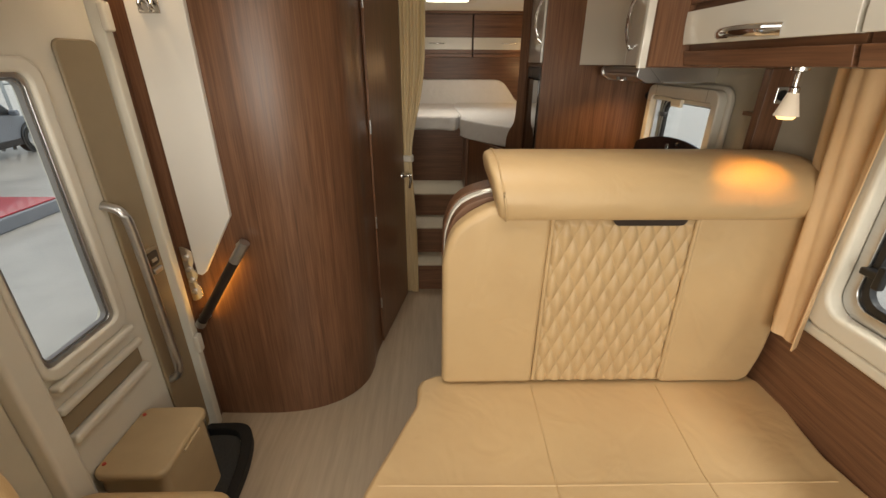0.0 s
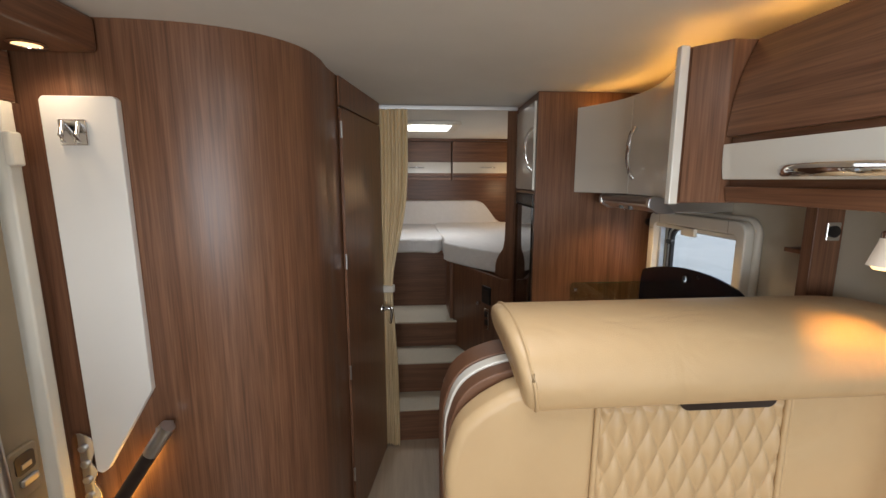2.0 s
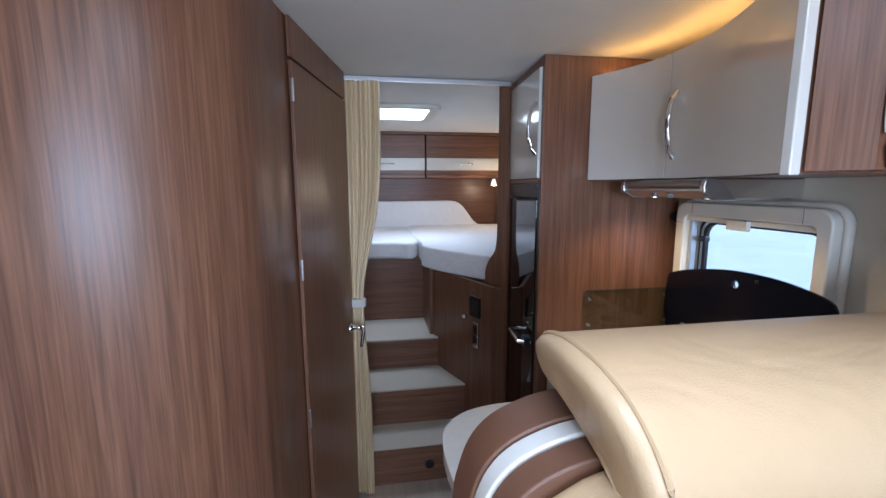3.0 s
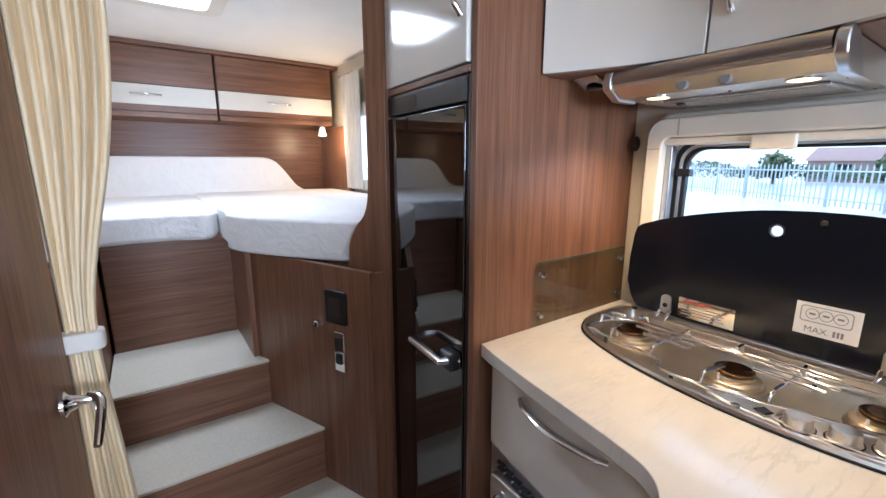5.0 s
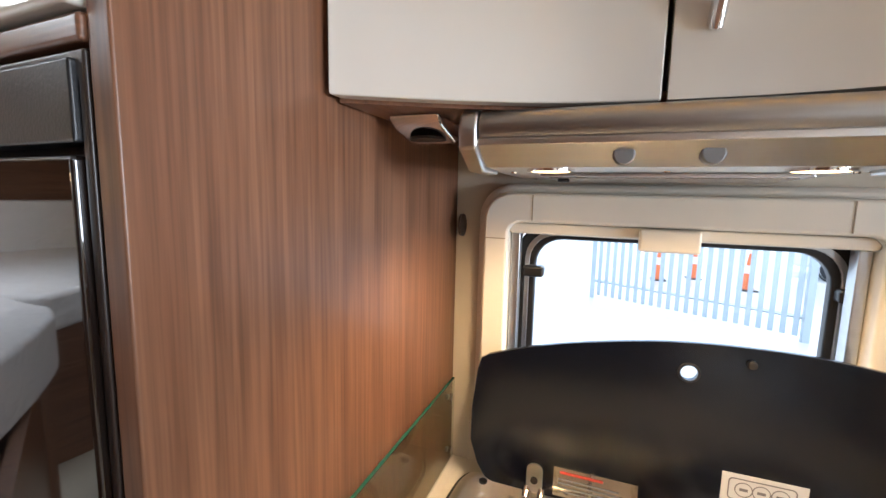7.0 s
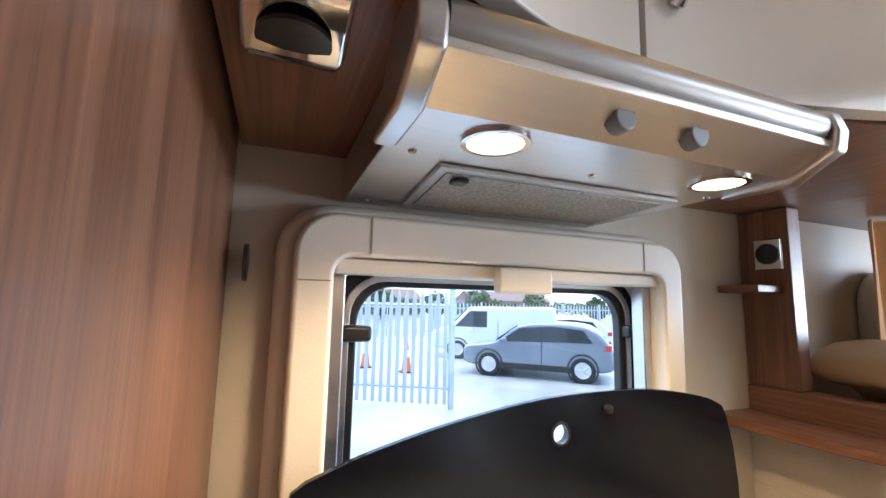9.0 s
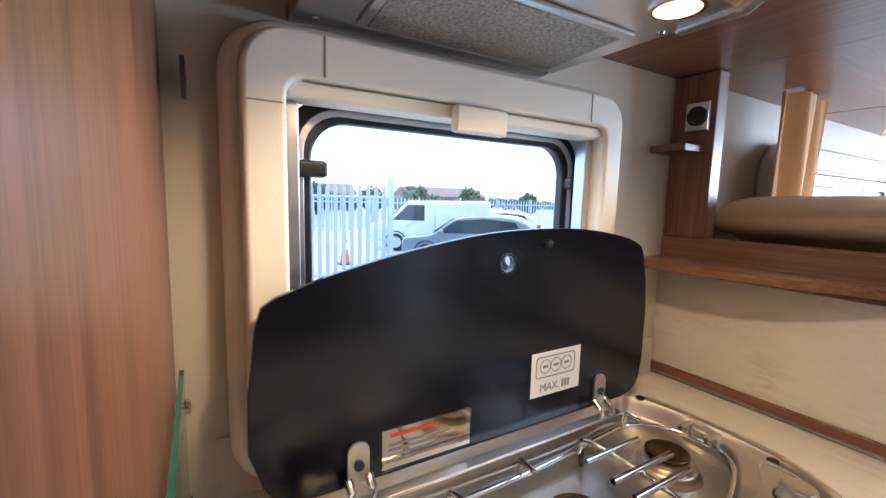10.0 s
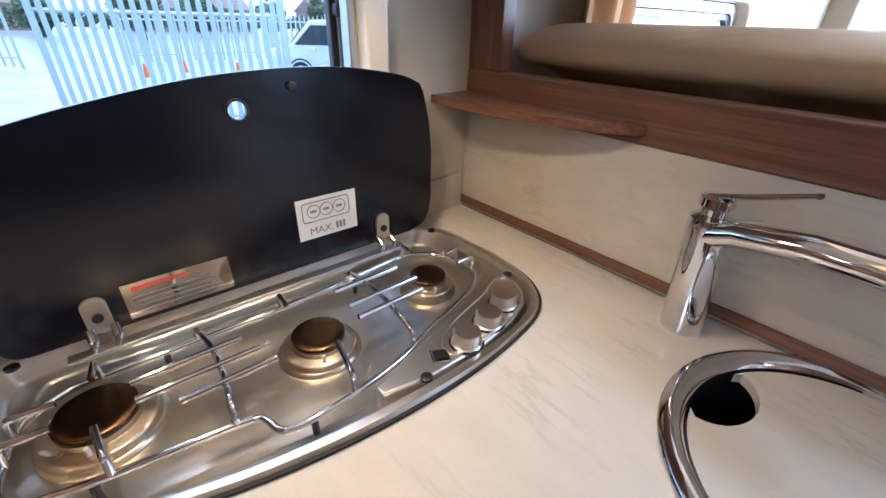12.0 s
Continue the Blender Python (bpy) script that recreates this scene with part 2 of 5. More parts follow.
ROOFM = mat("far_roof_tiles", (0.20, 0.13, 0.11), 0.8, 0, None, (3, 3, 3))
ORANGE = mat("orange_cone_plastic", (0.75, 0.17, 0.05), 0.5, 0, None, (3, 3, 3))


def glass(name, tint=(1, 1, 1), rough=0.0, ior=1.45):
    m = bpy.data.materials.new(name)
    m.use_nodes = True
    nt = m.node_tree
    for nd in list(nt.nodes):
        nt.nodes.remove(nd)
    o = nt.nodes.new("ShaderNodeOutputMaterial")
    tr = nt.nodes.new("ShaderNodeBsdfTransparent")
    tr.inputs[0].default_value = (*tint, 1)
    gl = nt.nodes.new("ShaderNodeBsdfGlossy")
    gl.inputs["Roughness"].default_value = rough
    lw = nt.nodes.new("ShaderNodeLayerWeight")
    pw = nt.nodes.new("ShaderNodeMath")
    pw.operation = "POWER"
    pw.inputs[1].default_value = 5.0
    fr = nt.nodes.new("ShaderNodeMath")
    fr.operation = "MULTIPLY_ADD"
    fr.inputs[1].default_value, fr.inputs[2].default_value = 0.55, ((ior - 1) / (ior + 1)) ** 2
    nt.links.new(lw.outputs["Facing"], pw.inputs[0])
    nt.links.new(pw.outputs[0], fr.inputs[0])
    mx = nt.nodes.new("ShaderNodeMixShader")
    nt.links.new(fr.outputs[0], mx.inputs[0])
    nt.links.new(tr.outputs[0], mx.inputs[1])
    nt.links.new(gl.outputs[0], mx.inputs[2])
    nt.links.new(mx.outputs[0], o.inputs[0])
    return m


PANE = glass("window_acrylic", (0.93, 0.97, 0.97), 0.01)
SPLASHGLASS = glass("clear_safety_glass", (0.88, 0.92, 0.88), 0.01, 1.5)
GREENEDGE = mat("green_glass_edge", (0.02, 0.11, 0.075), 0.15, 0, None, (9, 9, 9))

# ---- building helpers ----
ORG = {}


def thing(name, label, category, loc=(0, 0, 0), group="", kind=""):
    e = new(name)
    e.location = loc
    e.empty_display_size = 0.05
    ORG[e] = Vector(loc)
    return tagged(e, label, category, group, kind)


def finish(name, bm, material, smooth=35):
    me = bpy.data.meshes.new(name)
    bmesh.ops.recalc_face_normals(bm, faces=bm.faces)
    if smooth:
        lim = radians(smooth)
        for f in bm.faces:
            f.smooth = True
        for e in bm.edges:
            if len(e.link_faces) == 2 and e.calc_face_angle(0) > lim:
                e.smooth = False
    bm.normal_update()
    bm.to_mesh(me)
    if smooth and len(bm.faces) < 4000:
        # keep large flat faces flat: rounded edges take the normal of the broad face beside them
        area = {f: f.calc_area() for f in bm.faces}
        out, near = [], math.cos(radians(min(60, smooth * 1.43)))
        for f in bm.faces:
            for lp in f.loops:
                n = Vector((0, 0, 0))
                for g in lp.vert.link_faces:
                    if g is f or g.normal.dot(f.normal) > near:
                        n += g.normal * area[g] ** 2
                out.append(tuple(n.normalized()) if n.length > 0 else tuple(f.normal))
        me.normals_split_custom_set(out)
    bm.free()
    me.materials.append(material)
    return me


def part(name, bm, material, parent, label="", smooth=35):
    """One mesh under a thing or a part; bm is in world coordinates."""
    org = ORG[parent]
    bmesh.ops.translate(bm, verts=bm.verts, vec=-org)
    ob = new(name, finish(name, bm, material, smooth))
    ob.parent = parent
    ORG[ob] = org
    if label:
        ob["label"] = label
    return ob


def solid(name, bm, material, label, category, kind="structure", group="", smooth=35):
    """A top-level mesh of its own."""
    ob = new(name, finish(name, bm, material, smooth))
    ORG[ob] = Vector((0, 0, 0))
    return tagged(ob, label, category, group, kind)


def bevelled(bm, r, seg=2, angle=40):
    if r > 0:
        es = [e for e in bm.edges if len(e.link_faces) == 2 and e.calc_face_angle(0) > radians(angle)]
        bmesh.ops.bevel(bm, geom=es, offset=r, segments=seg, profile=0.5, affect="EDGES", clamp_overlap=True)
    return bm


def box(x0, x1, y0, y1, z0, z1, r=0.0, seg=2, bm=None):
    b = bmesh.new()
    bmesh.ops.create_cube(b, size=1)
    for v in b.verts:
        v.co = ((x0 + x1) / 2 + v.co.x * (x1 - x0), (y0 + y1) / 2 + v.co.y * (y1 - y0), (z0 + z1) / 2 + v.co.z * (z1 - z0))
    bevelled(b, r, seg)
    return join(bm, b) if bm else b


def join(a, b):
    me = bpy.data.meshes.new("tmp")
    b.to_mesh(me)
    b.free()
    a.from_mesh(me)
    bpy.data.meshes.remove(me)
    return a


def prism(pts, axis, a, b, r=0.0, seg=2, holes=()):
    """A polygon in the plane across axis, from a to b along it. Points are the other two coordinates in order."""
    def p3(p, h):
        return {"x": (h, p[0], p[1]), "y": (p[0], h, p[1]), "z": (p[0], p[1], h)}[axis]
    bm = bmesh.new()
    if holes:
        for lp in (pts, *holes):
            vs = [bm.verts.new(p3(p, a)) for p in lp]
            for i in range(len(vs)):
                bm.edges.new((vs[i - 1], vs[i]))
        bmesh.ops.triangle_fill(bm, use_beauty=True, use_dissolve=False, edges=bm.edges)
    else:
        bm.faces.new([bm.verts.new(p3(p, a)) for p in pts])
    ex = bmesh.ops.extrude_face_region(bm, geom=list(bm.faces), use_keep_orig=True)
    d = Vector(p3((0, 0), b - a))
    bmesh.ops.translate(bm, verts=[g for g in ex["geom"] if isinstance(g, bmesh.types.BMVert)], vec=d)
    bmesh.ops.recalc_face_normals(bm, faces=bm.faces)
    return bevelled(bm, r, seg)


def rrect(a0, a1, b0, b1, r, n=6):
    out = []
    for cx, cy, s in ((a1 - r, b1 - r, 0), (a0 + r, b1 - r, 90), (a0 + r, b0 + r, 180), (a1 - r, b0 + r, 270)):
        out += [(cx + r * math.cos(radians(s + 90 * i / n)), cy + r * math.sin(radians(s + 90 * i / n))) for i in range(n + 1)]
    return out


def spline(pts, n=8, closed=False):
    """Catmull-Rom through the points."""
    k = len(pts)
    out = []
    for i in range(k if closed else k - 1):
        q = [pts[(i + j) % k] if closed else pts[min(max(i + j, 0), k - 1)] for j in (-1, 0, 1, 2)]
        for s in range(n):
            t = s / n
            out.append(tuple(0.5 * (2 * q[1][c] + (q[2][c] - q[0][c]) * t + (2 * q[0][c] - 5 * q[1][c] + 4 * q[2][c] - q[3][c]) * t * t
                                    + (3 * q[1][c] - q[0][c] - 3 * q[2][c] + q[3][c]) * t ** 3) for c in range(len(q[1]))))
    return out if closed else out + [tuple(pts[-1])]


def tube(path, r, seg=8, flat=1.0, bm=None):
    """A round bar along a path of 3D points."""
    b = bmesh.new()
    rings = []
    ps = [Vector(p) for p in path]
    up = Vector((0, 0, 1))
    for i, p in enumerate(ps):
        d = (ps[min(i + 1, len(ps) - 1)] - ps[max(i - 1, 0)]).normalized()
        u = up if abs(d.dot(up)) < 0.95 else Vector((0, 1, 0))
        s = d.cross(u).normalized()
        w = s.cross(d)
        rad = r[i] if isinstance(r, (list, tuple)) else r
        rings.append([b.verts.new(p + s * rad * math.cos(2 * math.pi * j / seg) + w * rad * flat * math.sin(2 * math.pi * j / seg)) for j in range(seg)])
    for a, c in zip(rings, rings[1:]):
        for j in range(seg):
            b.faces.new((a[j - 1], a[j], c[j], c[j - 1]))
    b.faces.new(rings[0][::-1])
    b.faces.new(rings[-1])
    return join(bm, b) if bm else b


def lathe(prof, c, axis="z", seg=24, bm=None, cap=True):
    """A profile of (radius, height) turned about an upright (or other) axis through c."""
    b = bmesh.new()
    rings = []
    for r, h in prof:
        ring = []
        for j in range(seg):
            a = 2 * math.pi * j / seg
            u, v = r * math.cos(a), r * math.sin(a)
            q = {"z": (u, v, h), "x": (h, u, v), "y": (u, h, v)}[axis]
            ring.append(b.verts.new((c[0] + q[0], c[1] + q[1], c[2] + q[2])))
        rings.append(ring)
    for a, d in zip(rings, rings[1:]):
        for j in range(seg):
            b.faces.new((a[j - 1], a[j], d[j], d[j - 1]))
    for ring in (rings[0], rings[-1]) if cap else ():
        b.faces.new(ring)
    return join(bm, b) if bm else b


def sheet(fn, nu, nv, thick=0.0):
    """A grid of fn(u, v) -> point, u and v in 0..1, given thickness."""
    b = bmesh.new()
    g = [[b.verts.new(fn(i / nu, j / nv)) for j in range(nv + 1)] for i in range(nu + 1)]
    for i in range(nu):
        for j in range(nv):
            b.faces.new((g[i][j], g[i + 1][j], g[i + 1][j + 1], g[i][j + 1]))
    if thick:
        bmesh.ops.recalc_face_normals(b, faces=b.faces)
        bmesh.ops.solidify(b, geom=list(b.faces), thickness=thick)
    return b


def wall_along(path, z0, z1, thick):
    """An upright wall that follows a plan path, thickened to its left."""
    n = len(path)
    off = []
    for i in range(n):
        a, c = path[max(i - 1, 0)], path[min(i + 1, n - 1)]
        d = Vector((c[0] - a[0], c[1] - a[1])).normalized()
        off.append((path[i][0] - d.y * thick, path[i][1] + d.x * thick))
    return prism(list(path) + off[::-1], "z", z0, z1)


def band_quad(path, z0, z1, t0, t1):
    """A strip of a path's front face between z0 and z1, from t0 to t1 proud of it (to the right of the path)."""
    n = len(path)
    a2, b2 = [], []
    for i in range(n):
        a, c = path[max(i - 1, 0)], path[min(i + 1, n - 1)]
        d = Vector((c[0] - a[0], c[1] - a[1])).normalized()
        a2.append((path[i][0] + d.y * t0, path[i][1] - d.x * t0))
        b2.append((path[i][0] + d.y * t1, path[i][1] - d.x * t1))
    return prism(a2 + b2[::-1], "z", z0, z1)


def arc_handle(p0, p1, out, rad=0.006, flat=1.0, n=10):
    """A bowed bar from p0 to p1 that stands off by the vector out."""
    p0, p1, out = Vector(p0), Vector(p1), Vector(out)
    return tube([p0.lerp(p1, i / n) + out * math.sin(math.pi * i / n) ** 0.6 for i in range(n + 1)], rad, 8, flat)

# ---- structure ----
LX, RX, REAR, FRONT, TOP = -1.02, 1.12, 4.75, -1.32, 1.96
solid("floor", box(LX - 0.03, RX + 0.03, FRONT, REAR, -0.06, 0), VINYL, "pale oak-look vinyl floor of the motorhome", "floor")
solid("ceiling", prism([(LX - 0.03, FRONT), (RX + 0.03, FRONT), (RX + 0.03, REAR + 0.03), (LX - 0.03, REAR + 0.03)], "z", TOP, TOP + 0.03,
                       holes=(rrect(-0.31, 0.35, 0.47, 1.09, 0.05), rrect(-0.07, 0.27, 3.28, 3.72, 0.03))), CEIL, "cream fabric-covered ceiling", "ceiling")
wl = [(FRONT, -0.05), (REAR, -0.05), (REAR, TOP), (FRONT, TOP)]
solid("wall_left", prism(wl, "x", LX - 0.03, LX, holes=([(0.765, 0.0), (1.46, 0.0), (1.46, 1.75), (0.765, 1.75)], rrect(3.72, 4.22, 1.2, 1.62, 0.04))), WALLV, "cream vinyl side wall with the entrance opening", "wall")
solid("wall_right", prism(wl, "x", RX, RX + 0.03, holes=(rrect(1.66, 2.14, 0.99, 1.375, 0.04), rrect(0.05, 0.97, 0.90, 1.36, 0.05), rrect(3.72, 4.22, 1.2, 1.62, 0.04))),
      WALLV, "cream vinyl side wall with three windows", "wall")
solid("wall_rear", box(LX - 0.03, RX + 0.03, REAR, REAR + 0.03, -0.05, TOP), W_X, "walnut laminate rear wall", "wall")
solid("wall_front", prism([(LX - 0.03, -0.05), (RX + 0.03, -0.05), (RX + 0.03, TOP), (LX - 0.03, TOP)], "y", FRONT - 0.03, FRONT,
                          holes=(rrect(-0.9, 1.0, 0.95, 1.75, 0.08),)), TAUPE, "taupe cab front wall with the windscreen opening", "wall")

solid("underbody", box(LX - 0.03, RX + 0.03, FRONT - 0.03, REAR + 0.03, -0.8, -0.061), TAUPE, "plain underbody below the motorhome floor", "underbody")

# curved washroom wall
CURVE = [(LX, 1.51), (-0.85, 1.505), (-0.70, 1.508), (-0.56, 1.535), (-0.44, 1.60), (-0.362, 1.70), (-0.332, 1.82), (-0.3185, 2.02), (-0.205, 2.62)]
WR = spline(CURVE, 8)
solid("wall_washroom", wall_along(WR, 0, TOP, 0.03), W_Z, "curved walnut laminate washroom wall", "wall")
solid("wall_washroom_end", box(LX, -0.205, 2.625, 2.655, 0, TOP), W_Z, "walnut partition between washroom and bed", "wall")


def on_door(s, out=0.0):
    a, b = Vector((-0.316, 2.035)), Vector((-0.209, 2.60))
    d = (b - a).normalized()
    p = a.lerp(b, s)
    return (p.x + d.y * out, p.y - d.x * out)


wd = thing("door_1", "closed walnut washroom door with chrome lever handle", "door", (-0.25, 2.2, 0), kind="structure")
part("door_leaf", prism([on_door(0.0, 0.004), on_door(1, 0.004), on_door(1, 0.016), on_door(0, 0.016)], "z", 0.02, 1.84, 0.002), W_Z, wd)
part("door_head", prism([on_door(0.0, 0.004), on_door(1.02, 0.004), on_door(1.02, 0.012), on_door(0, 0.012)], "z", 1.85, TOP - 0.002), W_Z, wd)
for hz in (1.76, 1.24, 0.76, 0.28):
    part("hinge", prism([on_door(-0.006, 0.010), on_door(0.005, 0.010), on_door(0.005, 0.0185), on_door(-0.006, 0.0185)], "z", hz - 0.032, hz + 0.032, 0.002), ALU, wd)
hx, hy = on_door(0.9, 0.016)
part("rosette", lathe([(0.024, 0), (0.024, 0.006), (0.015, 0.012), (0.009, 0.03), (0.009, 0.045)], (hx, hy, 0.88), "x", 16), CHROME, wd)
part("lever", tube(spline([(hx + 0.04, hy + 0.006, 0.882), (hx + 0.054, hy - 0.006, 0.88), (hx + 0.058, hy - 0.04, 0.866), (hx + 0.052, hy - 0.09, 0.828)], 4), [0.011, 0.011, 0.011, 0.0105, 0.010, 0.010, 0.0095, 0.009, 0.0085, 0.008, 0.0075, 0.007, 0.0065], 10), CHROME, wd)

# soffit over the entrance, with its downlight
sf = thing("soffit", "walnut soffit over the entrance door with a downlight", "trim", (-0.9, 1.1, 1.87), kind="structure")
part("board", box(LX, -0.80, 0.76, 1.50, 1.875, TOP - 0.002, 0.012, 3), W_Y, sf)
part("lintel", box(LX, LX + 0.02, 0.76, 1.49, 1.755, 1.873, 0.004), W_Y, sf)
dl = thing("downlight", "small round recessed downlight, lit", "ceiling light", (-0.9, 1.42, 1.87))
part("rim", lathe([(0.034, 0), (0.036, -0.004), (0.028, -0.006), (0.027, 0)], (-0.9, 1.42, 1.874)), CHROME, dl)
part("diffuser", lathe([(0.026, 0.0), (0.026, -0.003), (0.01, -0.004)], (-0.9, 1.42, 1.873)), BULB, dl)
part("sensor", lathe([(0.012, 0), (0.012, 0.006), (0.006, 0.008)], (LX + 0.02, 1.42, 1.82), "x", 14), BLACK, sf)

# ---- entrance door ----
ed = thing("door_2", "closed cream entrance door with window, grab handle and taupe pocket panel", "door", (LX, 0.9, 0), kind="structure")
part("door_leaf", prism([(0.80, 0.02), (1.41, 0.02), (1.41, 1.72), (0.80, 1.72)], "x", LX - 0.03, LX + 0.01, 0.004, holes=(rrect(0.862, 1.13, 0.78, 1.50, 0.05),)), PLASTIC, ed)
part("window_surround", prism(rrect(0.848, 1.165, 0.745, 1.53, 0.055), "x", LX + 0.01, LX + 0.03, 0.008, 3, holes=(rrect(0.868, 1.128, 0.785, 1.495, 0.03),)), PLASTIC, ed)
part("window_seal", prism(rrect(0.864, 1.128, 0.782, 1.498, 0.03), "x", LX - 0.005, LX + 0.018, 0.002, holes=(rrect(0.878, 1.113, 0.797, 1.483, 0.025),)), ALU, ed)
part("window_gasket", prism(rrect(0.879, 1.112, 0.798, 1.482, 0.024), "x", LX - 0.004, LX + 0.012, 0.001, holes=(rrect(0.885, 1.106, 0.804, 1.476, 0.02),)), GREYP, ed)
pn = part("pane", prism(rrect(0.868, 1.122, 0.79, 1.49, 0.03), "x", LX - 0.010, LX - 0.006), PANE, ed)
pn.visible_shadow = False
part("window_ledge", box(LX + 0.01, LX + 0.045, 0.86, 1.155, 0.722, 0.743, 0.008, 3), PLASTIC, ed)
part("pocket_panel", prism(rrect(1.238, 1.40, 0.06, 1.575, 0.025), "x", LX + 0.01, LX + 0.022, 0.006), TAUPE, ed, "taupe textured pocket panel")
part("lower_tray", box(LX + 0.01, LX + 0.022, 0.85, 1.165, 0.585, 0.645, 0.004, 2), TAUPE, ed, "taupe tray recess")
part("tray_rail", box(LX + 0.01, LX + 0.04, 0.85, 1.175, 0.552, 0.580, 0.009, 3), PLASTIC, ed)
part("tray_top", box(LX + 0.01, LX + 0.034, 0.85, 1.18, 0.65, 0.675, 0.009, 3), PLASTIC, ed)
part("grab_handle", tube(spline([(LX + 0.012, 1.225, 1.12), (LX + 0.06, 1.235, 1.09), (LX + 0.068, 1.243, 0.98), (LX + 0.068, 1.253, 0.6), (LX + 0.06, 1.258, 0.46), (LX + 0.012, 1.26, 0.42)], 5), 0.014, 10), ALU, ed, "satin aluminium grab handle")
lt = part("latch_plate", prism(rrect(1.30, 1.375, 0.80, 0.93, 0.012), "x", LX + 0.022, LX + 0.034, 0.004), TAUPE, ed)
part("latch_lever", box(LX + 0.034, LX + 0.046, 1.315, 1.36, 0.835, 0.855, 0.005), ALU, lt)
part("latch_slot", box(LX + 0.036, LX + 0.039, 1.325, 1.352, 0.877, 0.890, 0.001), ALU, lt)
part("latch_recess", prism(rrect(1.312, 1.363, 0.865, 0.915, 0.01), "x", LX + 0.034, LX + 0.037), DARK, lt)
fr = thing("door_frame", "cream entrance door frame", "door frame", (LX, 1.46, 0), kind="structure")
part("jamb", box(LX - 0.03, LX + 0.035, 1.425, 1.462, 0.0, 1.752, 0.006), PLASTIC, fr)
part("jamb", box(LX - 0.03, LX + 0.042, 0.768, 0.842, 0.0, 1.752, 0.014, 3), PLASTIC, fr)
part("head", box(LX - 0.03, LX + 0.04, 0.843, 1.424, 1.722, 1.752, 0.006), PLASTIC, fr)
part("head_seal", box(LX - 0.01, LX + 0.018, 0.843, 1.42, 1.705, 1.7215, 0.004), RUBBER, fr)
part("hinge_cap", box(LX + 0.035, LX + 0.055, 1.415, 1.45, 1.60, 1.68, 0.006), PLASTIC, fr)
part("hinge_cap", box(LX + 0.035, LX + 0.055, 1.415, 1.45, 0.42, 0.5, 0.006), PLASTIC, fr)
part("return_board", box(LX, LX + 0.012, 1.463, 1.508, 0.0, 1.755), W_Z, fr)

# step well beside the door
sw = thing("step_well", "black rubber-edged entrance step with grey mat", "entrance step", (-0.9, 1.2, 0))
well = spline([(-1.0, 1.40), (-0.86, 1.40), (-0.80, 1.35), (-0.765, 1.24), (-0.75, 1.1), (-0.75, 0.85)], 5)
part("edge_trim", prism(well + [(x - 0.035, y - 0.035) for x, y in well[::-1]], "z", 0.0, 0.05, 0.006), RUBBER, sw)
part("mat", prism([(-1.0, 0.85)] + [(x - 0.036, y - 0.036) for x, y in well[::-1]] + [(-1.0, 1.36)], "z", 0.0, 0.012), CARPET, sw, "charcoal step mat")
part("sill_plate", box(LX + 0.012, LX + 0.03, 1.22, 1.36, 0.02, 0.16, 0.003), ALU, sw)

# bin on the door
bn = thing("waste_bin", "beige plastic waste bin with lid on the entrance door", "bin", (-0.9, 0.97, 0.1))
part("body", prism(rrect(-1.0, -0.80, 0.86, 1.11, 0.03), "z", 0.10, 0.395, 0.008), BIN, bn)
part("lid", prism(rrect(-1.005, -0.79, 0.85, 1.12, 0.035), "z", 0.397, 0.425, 0.01, 3), BIN, bn)
part("lid_lip", box(-0.79, -0.78, 0.95, 1.04, 0.40, 0.412, 0.004), BIN, bn)
for yy in (0.89, 1.08):
    part("rivet", lathe([(0.006, 0), (0.005, 0.004)], (-0.985, yy, 0.425), seg=10), REDINK, bn)

# ---- things on the washroom wall ----
pl = thing("wall_panel", "white satin decorative panel cut to a slanted foot", "panel", (-0.88, 1.50, 0.9))
part("board", prism([(-0.945, 1.762), (-0.937, 1.772), (-0.772, 1.772), (-0.764, 1.764), (-0.764, 0.992), (-0.905, 0.758), (-0.922, 0.746), (-0.938, 0.752)], "y", 1.482, 1.503, 0.003), WHITE, pl)
hk = thing("coat_hook", "small square chrome coat hook", "hook", (-0.91, 1.48, 1.7))
part("plate", box(-0.90, -0.835, 1.472, 1.481, 1.652, 1.715, 0.003), CHROME, hk)
for sx in (-0.888, -0.852):
    part("prong", tube([(sx, 1.472, 1.705), (sx + 0.008, 1.45, 1.675), (sx + 0.012, 1.45, 1.657)], 0.006), CHROME, hk)
sp = thing("switch_panel", "chrome strip with four rocker switches beside the door", "switch", (-1.0, 1.5, 0.7))
part("plate", prism(spline([(-1.0, 0.64), (-0.95, 0.64), (-0.943, 0.68), (-0.955, 0.71), (-0.943, 0.745), (-0.955, 0.775), (-0.943, 0.81), (-0.95, 0.85), (-1.0, 0.85)], 4, True), "y", 1.492, 1.503, 0.002), CHROME, sp)
for i in range(4):
    part("rocker", lathe([(0.011, 0), (0.011, -0.006), (0.007, -0.009)], (-0.972, 1.492, 0.67 + 0.05 * i), "y", 14), ALU, sp)
gb = thing("lit_grab_bar", "slanted dark leather grab bar with aluminium ends, lit from behind", "grab bar", (-0.89, 1.47, 0.72))
g0, g1 = Vector((-0.965, 1.455, 0.53)), Vector((-0.715, 1.455, 0.90))
part("grip", tube([g0.lerp(g1, 0.06), g0.lerp(g1, 0.78)], 0.019, 12), DARK, gb)
part("end_cap", tube([g0.lerp(g1, -0.0), g0.lerp(g1, 0.06)], 0.02, 12), ALU, gb)
part("end_cap", tube([g0.lerp(g1, 0.78), g0.lerp(g1, 1.0)], 0.02, 12), ALU, gb)
part("standoff", box(-0.965, -0.935, 1.46, 1.503, 0.545, 0.575, 0.004), ALU, gb)
